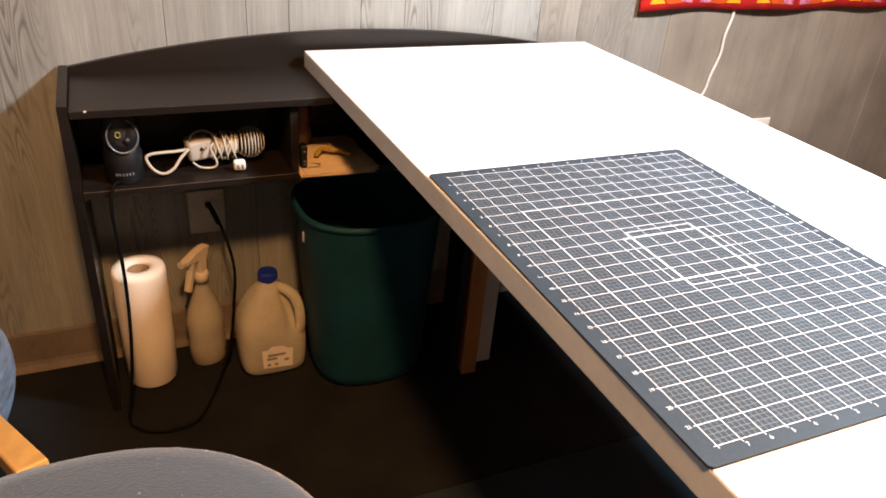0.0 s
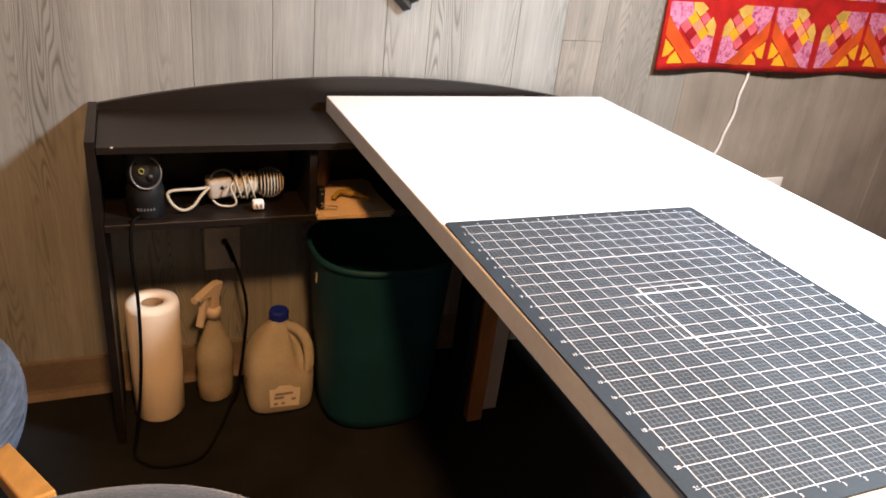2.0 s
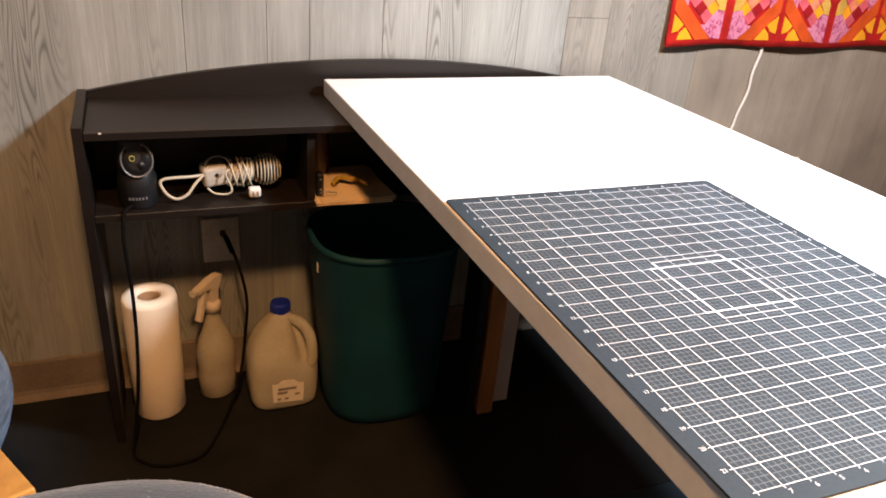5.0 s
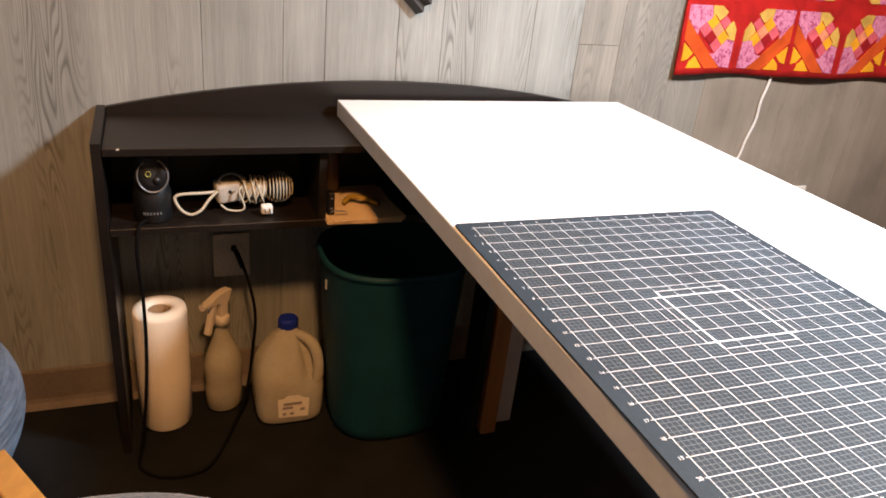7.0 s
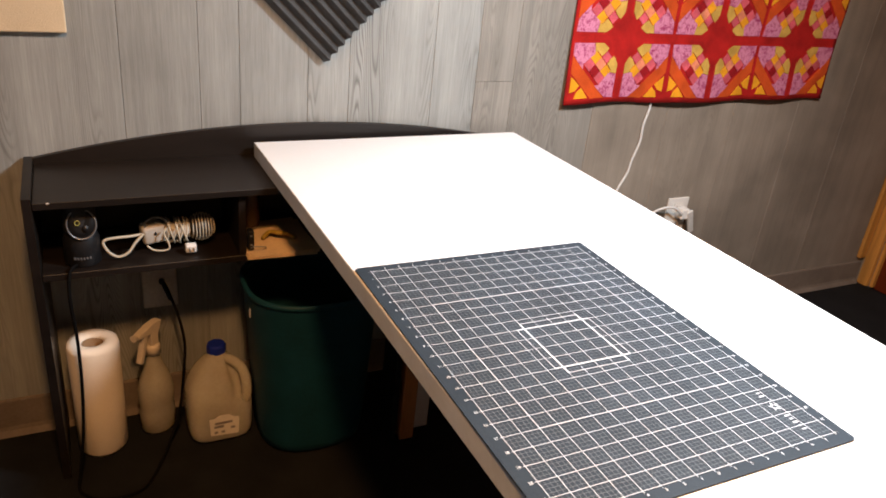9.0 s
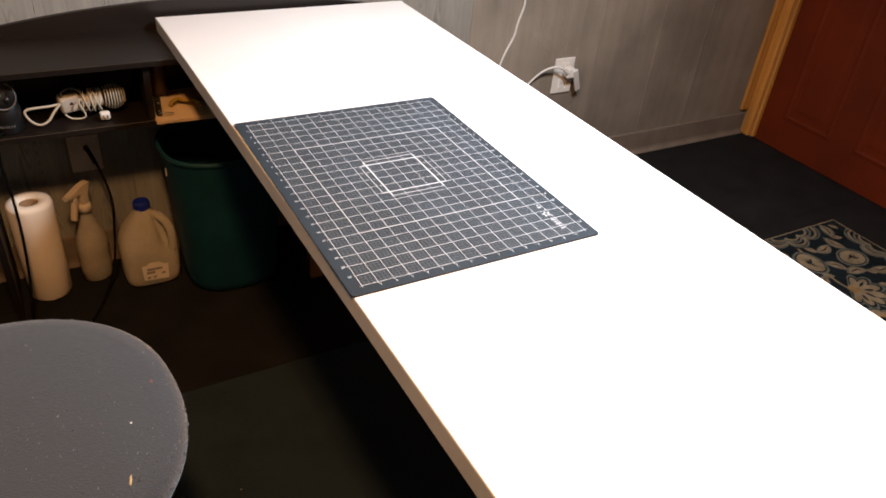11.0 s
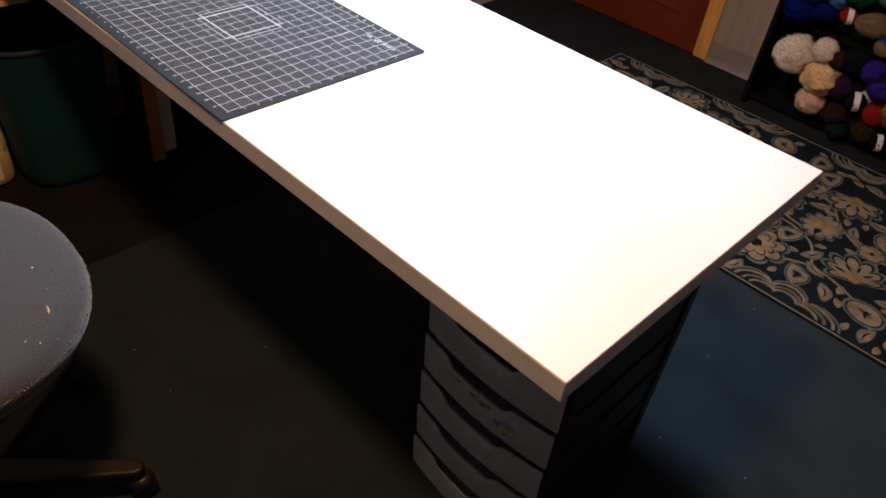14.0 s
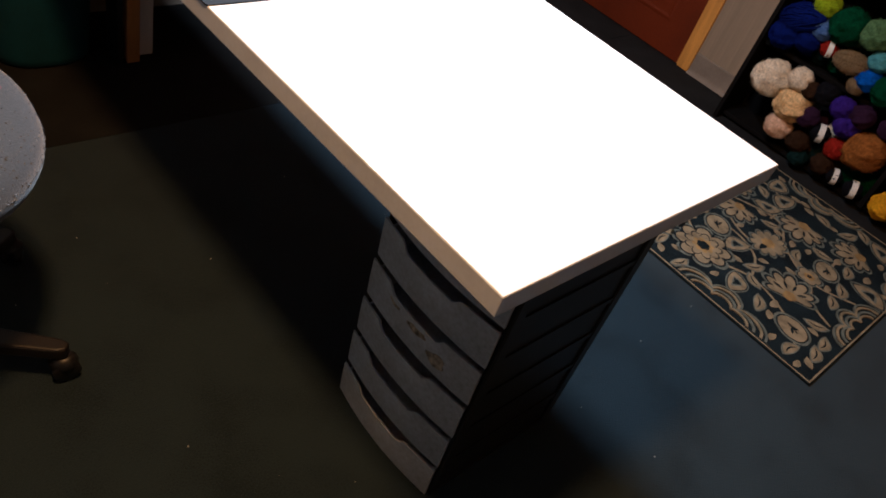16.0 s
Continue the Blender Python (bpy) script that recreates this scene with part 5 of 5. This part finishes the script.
spart("side", box(SX0, SX1, SY1 - 0.018, SY1, 0, 1.40, 0.002), MATTE)
spart("side", box(SX0, SX1, SY0, SY0 + 0.018, 0, 1.40, 0.002), MATTE)
spart("back", box(SX1 + 0.001, SX1 + 0.007, SY0, SY1, 0, 1.40), MATTE)
for z in (0.03, 0.365, 0.70, 1.035, 1.37):
    spart("board", box(SX0 + 0.045, SX1, SY0 + 0.0185, SY1 - 0.0185, z - 0.018, z, 0.002), MATTE)
spart("divider", box(SX0 + 0.004, SX1, -0.65, -0.632, 0.0305, 1.35), MATTE)

YARN = material("yarn", (0.5, 0.5, 0.5), 0.95, spread=0.2, fine=500, bump=1.0, spec=0.04)
nt = YARN.node_tree
bs = nt.nodes["Principled BSDF"]
info = nt.nodes.new("ShaderNodeObjectInfo")
mul = nt.nodes.new("ShaderNodeMixRGB")
mul.blend_type = "MULTIPLY"
mul.inputs[0].default_value = 1
nt.links.new(bs.inputs["Base Color"].links[0].from_socket, mul.inputs[1])
gain = nt.nodes.new("ShaderNodeVectorMath")
gain.operation = "SCALE"
gain.inputs["Scale"].default_value = 1.6
nt.links.new(info.outputs["Color"], gain.inputs[0])
nt.links.new(gain.outputs[0], mul.inputs[2])
nt.links.new(mul.outputs[0], bs.inputs["Base Color"])


def fuzz(bm, r, n, spot):
    """Loose fibres that stand off a winding as small bent slivers."""
    for k in range(n):
        p = spot()
        out = p.normalized()
        side = out.cross(Vector((r.gauss(0, 1), r.gauss(0, 1), r.gauss(0, 1)))).normalized()
        h, w = r.uniform(0.08, 0.30), r.uniform(0.012, 0.026)
        tip = p + out * h + side * r.uniform(-0.16, 0.16)
        a, b, c = bm.verts.new(p - side * w), bm.verts.new(p + side * w), bm.verts.new(tip)
        d = bm.verts.new(p + out.cross(side) * w)
        for f in ((a, b, c), (b, d, c), (d, a, c)):
            bm.faces.new(f)


def yarn_ball(seed):
    """A wound ball of unit radius: a core and many crossing strands."""
    r = random.Random(seed)
    bm = bmesh.new()
    bmesh.ops.create_icosphere(bm, subdivisions=3, radius=0.93)
    for k in range(44):
        n = Vector((r.gauss(0, 1), r.gauss(0, 1), r.gauss(0, 1))).normalized()
        u = n.orthogonal().normalized()
        v = n.cross(u)
        off, rad = r.uniform(-0.45, 0.45), 0.0
        rad = math.sqrt(0.94 - off * off)
        for strand in range(3):
            o = off + 0.085 * (strand - 1)
            rr = math.sqrt(max(0.1, 0.95 - o * o))
            tube([n * o + (u * math.cos(t) + v * math.sin(t)) * rr * (1.0 + 0.035 * math.sin(2 * t + k)) * (0.97 + 0.002 * k) for t in (i * math.pi / 6 for i in range(12))], 0.040, 4, 2, True, bm)
    for v in bm.verts:
        a, b, c = v.co
        v.co *= 1 + 0.11 * math.sin(5 * a + seed) * math.sin(5 * b) * math.cos(4 * c) + 0.04 * math.sin(9 * c + 2 * seed)
    fuzz(bm, r, 900, lambda: Vector((r.gauss(0, 1), r.gauss(0, 1), r.gauss(0, 1))).normalized() * 0.97)
    return mesh_of(bm, "yarn_ball", YARN, True)


def skein(seed):
    """A pulled skein: an oval bundle of lengthwise strands, pinched at the ends."""
    r = random.Random(seed)
    bm = bmesh.new()
    bmesh.ops.create_uvsphere(bm, u_segments=16, v_segments=10, radius=0.9)
    for v in bm.verts:
        v.co.x *= 1.5
    for k in range(46):
        a = 2 * math.pi * k / 46 + r.uniform(-0.05, 0.05)
        w = r.uniform(-0.5, 0.5)
        tube([(1.55 * s, math.sqrt(max(0.04, 1 - s * s)) * math.cos(a + w * s) * 0.95, math.sqrt(max(0.04, 1 - s * s)) * math.sin(a + w * s) * 0.95) for s in (-0.98, -0.8, -0.4, 0, 0.4, 0.8, 0.98)], 0.06, 4, 3, False, bm)
    def spot():
        s, a = r.uniform(-0.95, 0.95), r.uniform(0, 6.283)
        return Vector((1.5 * s, math.sqrt(1 - s * s) * math.cos(a), math.sqrt(1 - s * s) * math.sin(a)))

    fuzz(bm, r, 420, spot)
    return mesh_of(bm, "skein", YARN, True)


BALLS = [yarn_ball(s) for s in (1, 2, 3)]
SKEINS = [skein(s) for s in (4, 5)]
COLOURS = {"white": (0.98, 0.82, 0.63), "cream": (0.98, 0.66, 0.33), "pink": (0.88, 0.57, 0.40), "brown": (0.045, 0.022, 0.012), "blue": (0.005, 0.014, 0.150), "light blue": (0.10, 0.20, 0.48), "lime": (0.36, 0.50, 0.01),
           "green": (0.004, 0.07, 0.03), "sage green": (0.13, 0.26, 0.12), "multicolour": (0.26, 0.18, 0.10), "aqua": (0.12, 0.42, 0.50), "sky blue": (0.01, 0.12, 0.60), "purple": (0.05, 0.02, 0.26), "plum": (0.045, 0.018, 0.05),
           "red": (0.34, 0.02, 0.012), "orange": (0.36, 0.13, 0.03), "black": (0.010, 0.010, 0.014), "teal": (0.008, 0.026, 0.026), "yellow": (0.85, 0.42, 0.01), "olive": (0.16, 0.18, 0.03)}
WRAP = material("paper_band", (0.6, 0.58, 0.55), 0.6, spread=0.05)
count = 0


def yarn(colour, y, z, r, long=False, band=False, x=2.40):
    """One ball or skein of yarn at the shelf's front."""
    global count
    count += 1
    ob = thing("yarn_ball" if not long else "yarn_skein", (x + 0.012, y, z), "%s %s of yarn stuffed in the black shelf" % (colour, "skein" if long else "ball"), "yarn", "yarn on the shelf")
    me = (SKEINS if long else BALLS)[count % (2 if long else 3)]
    p = new("winding", me)
    p.parent = ob
    p.color = (*COLOURS[colour], 1)
    k = random.Random(count)
    p.matrix_basis = pose(0, 0, 0, k.uniform(-25, 25), k.uniform(-25, 25), k.choice((0, 90, 60, 120)) + k.uniform(-20, 20)) @ Matrix.Diagonal((r, r, r * 0.92, 1))
    if band:
        part("paper_band", oriented(lathe([(r * 1.05, -r * 0.32), (r * 1.08, -r * 0.32), (r * 1.08, r * 0.32), (r * 1.05, r * 0.32), (r * 1.05, -r * 0.32)], 20), pose(0, 0, 0, 82, 0, 24)), WRAP, ob, "white paper band")


for c, y, z, r, *o in (("white", -0.088, 0.263, 0.074), ("white", -0.186, 0.314, 0.046), ("cream", -0.212, 0.218, 0.066), ("pink", -0.212, 0.119, 0.052), ("brown", -0.311, 0.105, 0.042), ("black", -0.363, 0.182, 0.034, False, True),
                       ("blue", -0.040, 0.430, 0.056), ("blue", -0.069, 0.512, 0.062, True), ("light blue", -0.158, 0.514, 0.042), ("blue", -0.127, 0.452, 0.045), ("lime", -0.120, 0.587, 0.045), ("olive", -0.047, 0.640, 0.055), ("green", -0.227, 0.562, 0.066), ("sage green", -0.327, 0.582, 0.056),
                       ("red", -0.212, 0.462, 0.030, False, True), ("multicolour", -0.309, 0.459, 0.045, True), ("aqua", -0.389, 0.510, 0.038), ("sky blue", -0.393, 0.438, 0.042), ("purple", -0.377, 0.307, 0.044), ("purple", -0.427, 0.258, 0.046), ("plum", -0.453, 0.318, 0.044),
                       ("red", -0.443, 0.164, 0.040), ("brown", -0.436, 0.085, 0.042), ("orange", -0.537, 0.214, 0.074), ("black", -0.501, 0.072, 0.030, False, True), ("black", -0.583, 0.070, 0.034, False, True), ("black", -0.300, 0.320, 0.045), ("teal", -0.345, 0.055, 0.036),
                       ("yellow", -0.030, 0.790, 0.064), ("yellow", -0.145, 0.760, 0.058), ("orange", -0.26, 0.762, 0.06), ("red", -0.38, 0.764, 0.06), ("plum", -0.50, 0.762, 0.06),
                       ("green", -0.48, 0.44, 0.06), ("sage green", -0.57, 0.45, 0.055), ("plum", -0.56, 0.33, 0.04), ("green", -0.43, 0.60, 0.05), ("teal", -0.53, 0.58, 0.055), ("brown", -0.245, 0.30, 0.035), ("plum", -0.29, 0.21, 0.042), ("multicolour", -0.37, 0.40, 0.034)):
    yarn(c, y, z, r, *o)
for k in range(18):
    col, row = k % 6, k // 6
    yarn(rnd.choice(list(COLOURS)), -0.71 - 0.093 * col, (0.082, 0.417, 0.752)[row], 0.050)
for k in range(9):
    if k > 2:
        yarn(rnd.choice(("plum", "teal", "brown", "black", "blue", "green")), -0.05 - 0.068 * k, 0.082, 0.05, x=2.49)
    yarn(rnd.choice(("plum", "teal", "brown", "black", "blue", "green")), -0.05 - 0.068 * k, 0.417, 0.05, x=2.49)
    yarn(rnd.choice(("white", "brown", "plum", "purple", "black")), -0.05 - 0.068 * k, 0.18, 0.05, x=2.50) if k > 2 else None
    yarn(rnd.choice(("green", "teal", "olive", "blue", "black")), -0.05 - 0.068 * k, 0.515, 0.05, x=2.50)

# specks on the carpet
SPECK = material("pale_speck", (0.35, 0.33, 0.30), 0.9)
specks = bmesh.new()
for k in range(46):
    x, y, s = rnd.uniform(-0.9, 1.35), rnd.uniform(-1.6, 0.6), rnd.uniform(0.0008, 0.0022)
    bmesh.ops.create_icosphere(specks, subdivisions=1, radius=s, matrix=Matrix.Translation((x, y, s * 0.6)))
tagged(new("carpet_fluff", mesh_of(specks, "carpet_fluff", SPECK)), "scattered pale fluff specks on the carpet", "fluff", kind="stuff")

# ---- panelling boards ----
def plank(parent, along, x0, x1, z0, z1):
    """One board with eased long edges, its face on the wall's plane."""
    bm = bmesh.new()
    g, c, d = 0.0003, 0.0010, 0.0078
    prof = [(x0 + g, d), (x0 + g, c), (x0 + g + c, 0), (x1 - g - c, 0), (x1 - g, c), (x1 - g, d)]
    ends = [[bm.verts.new((x, NORTH + e, z) if along == "x" else (EAST + e, x, z)) for x, e in prof] for z in (z0 + 0.0006, z1 - 0.0006)]
    for i in range(len(prof)):
        j = (i + 1) % len(prof)
        bm.faces.new((ends[0][i], ends[0][j], ends[1][j], ends[1][i]))
    bm.faces.new(ends[0])
    bm.faces.new(ends[1])
    bmesh.ops.recalc_face_normals(bm, faces=bm.faces)
    # Boards step darker and browner to the right, as the lamp light falls off.
    part("plank", bm, SMOOTHWALL if along == "y" else LIGHTFALL if x0 > 1.0 else MIDWALL if x0 > 0.6 else WALL, parent)


seams = [WEST, -2.15, -1.93, -1.62, -1.40, -1.08, -0.76, -0.283, -0.115, -0.023, 0.143, 0.25, 0.483, 0.615, 0.735, 1.03, 1.33, 1.62, 1.93, 2.2, EAST]
for k, (a, b) in enumerate(zip(seams, seams[1:])):
    cuts = [0.0, TOP]
    if abs(a - 0.615) < 0.01:
        cuts.insert(1, 0.885)
    elif abs(a + 0.283) < 0.01:
        cuts.insert(1, 1.115)
    elif k % 3 == 1:
        cuts.insert(1, 1.2 + 0.3 * rnd.random())
    for z0, z1 in zip(cuts, cuts[1:]):
        plank(wall_north, "x", a, b, z0, z1)
ys = [SOUTH]
while ys[-1] < 0.0:
    ys.append(ys[-1] + rnd.choice((0.165, 0.20, 0.26)))
ys = [y for y in ys if y < 0.0] + [0.06, door_y0]
for a, b in zip(ys, ys[1:]):
    plank(wall_east, "y", a, b, 0.0, TOP)
plank(wall_east, "y", door_y1, NORTH, 0.0, TOP)
for a, b in ((door_y0, 0.62), (0.62, 0.90), (0.90, door_y1)):
    plank(wall_east, "y", a, b, door_top, TOP)
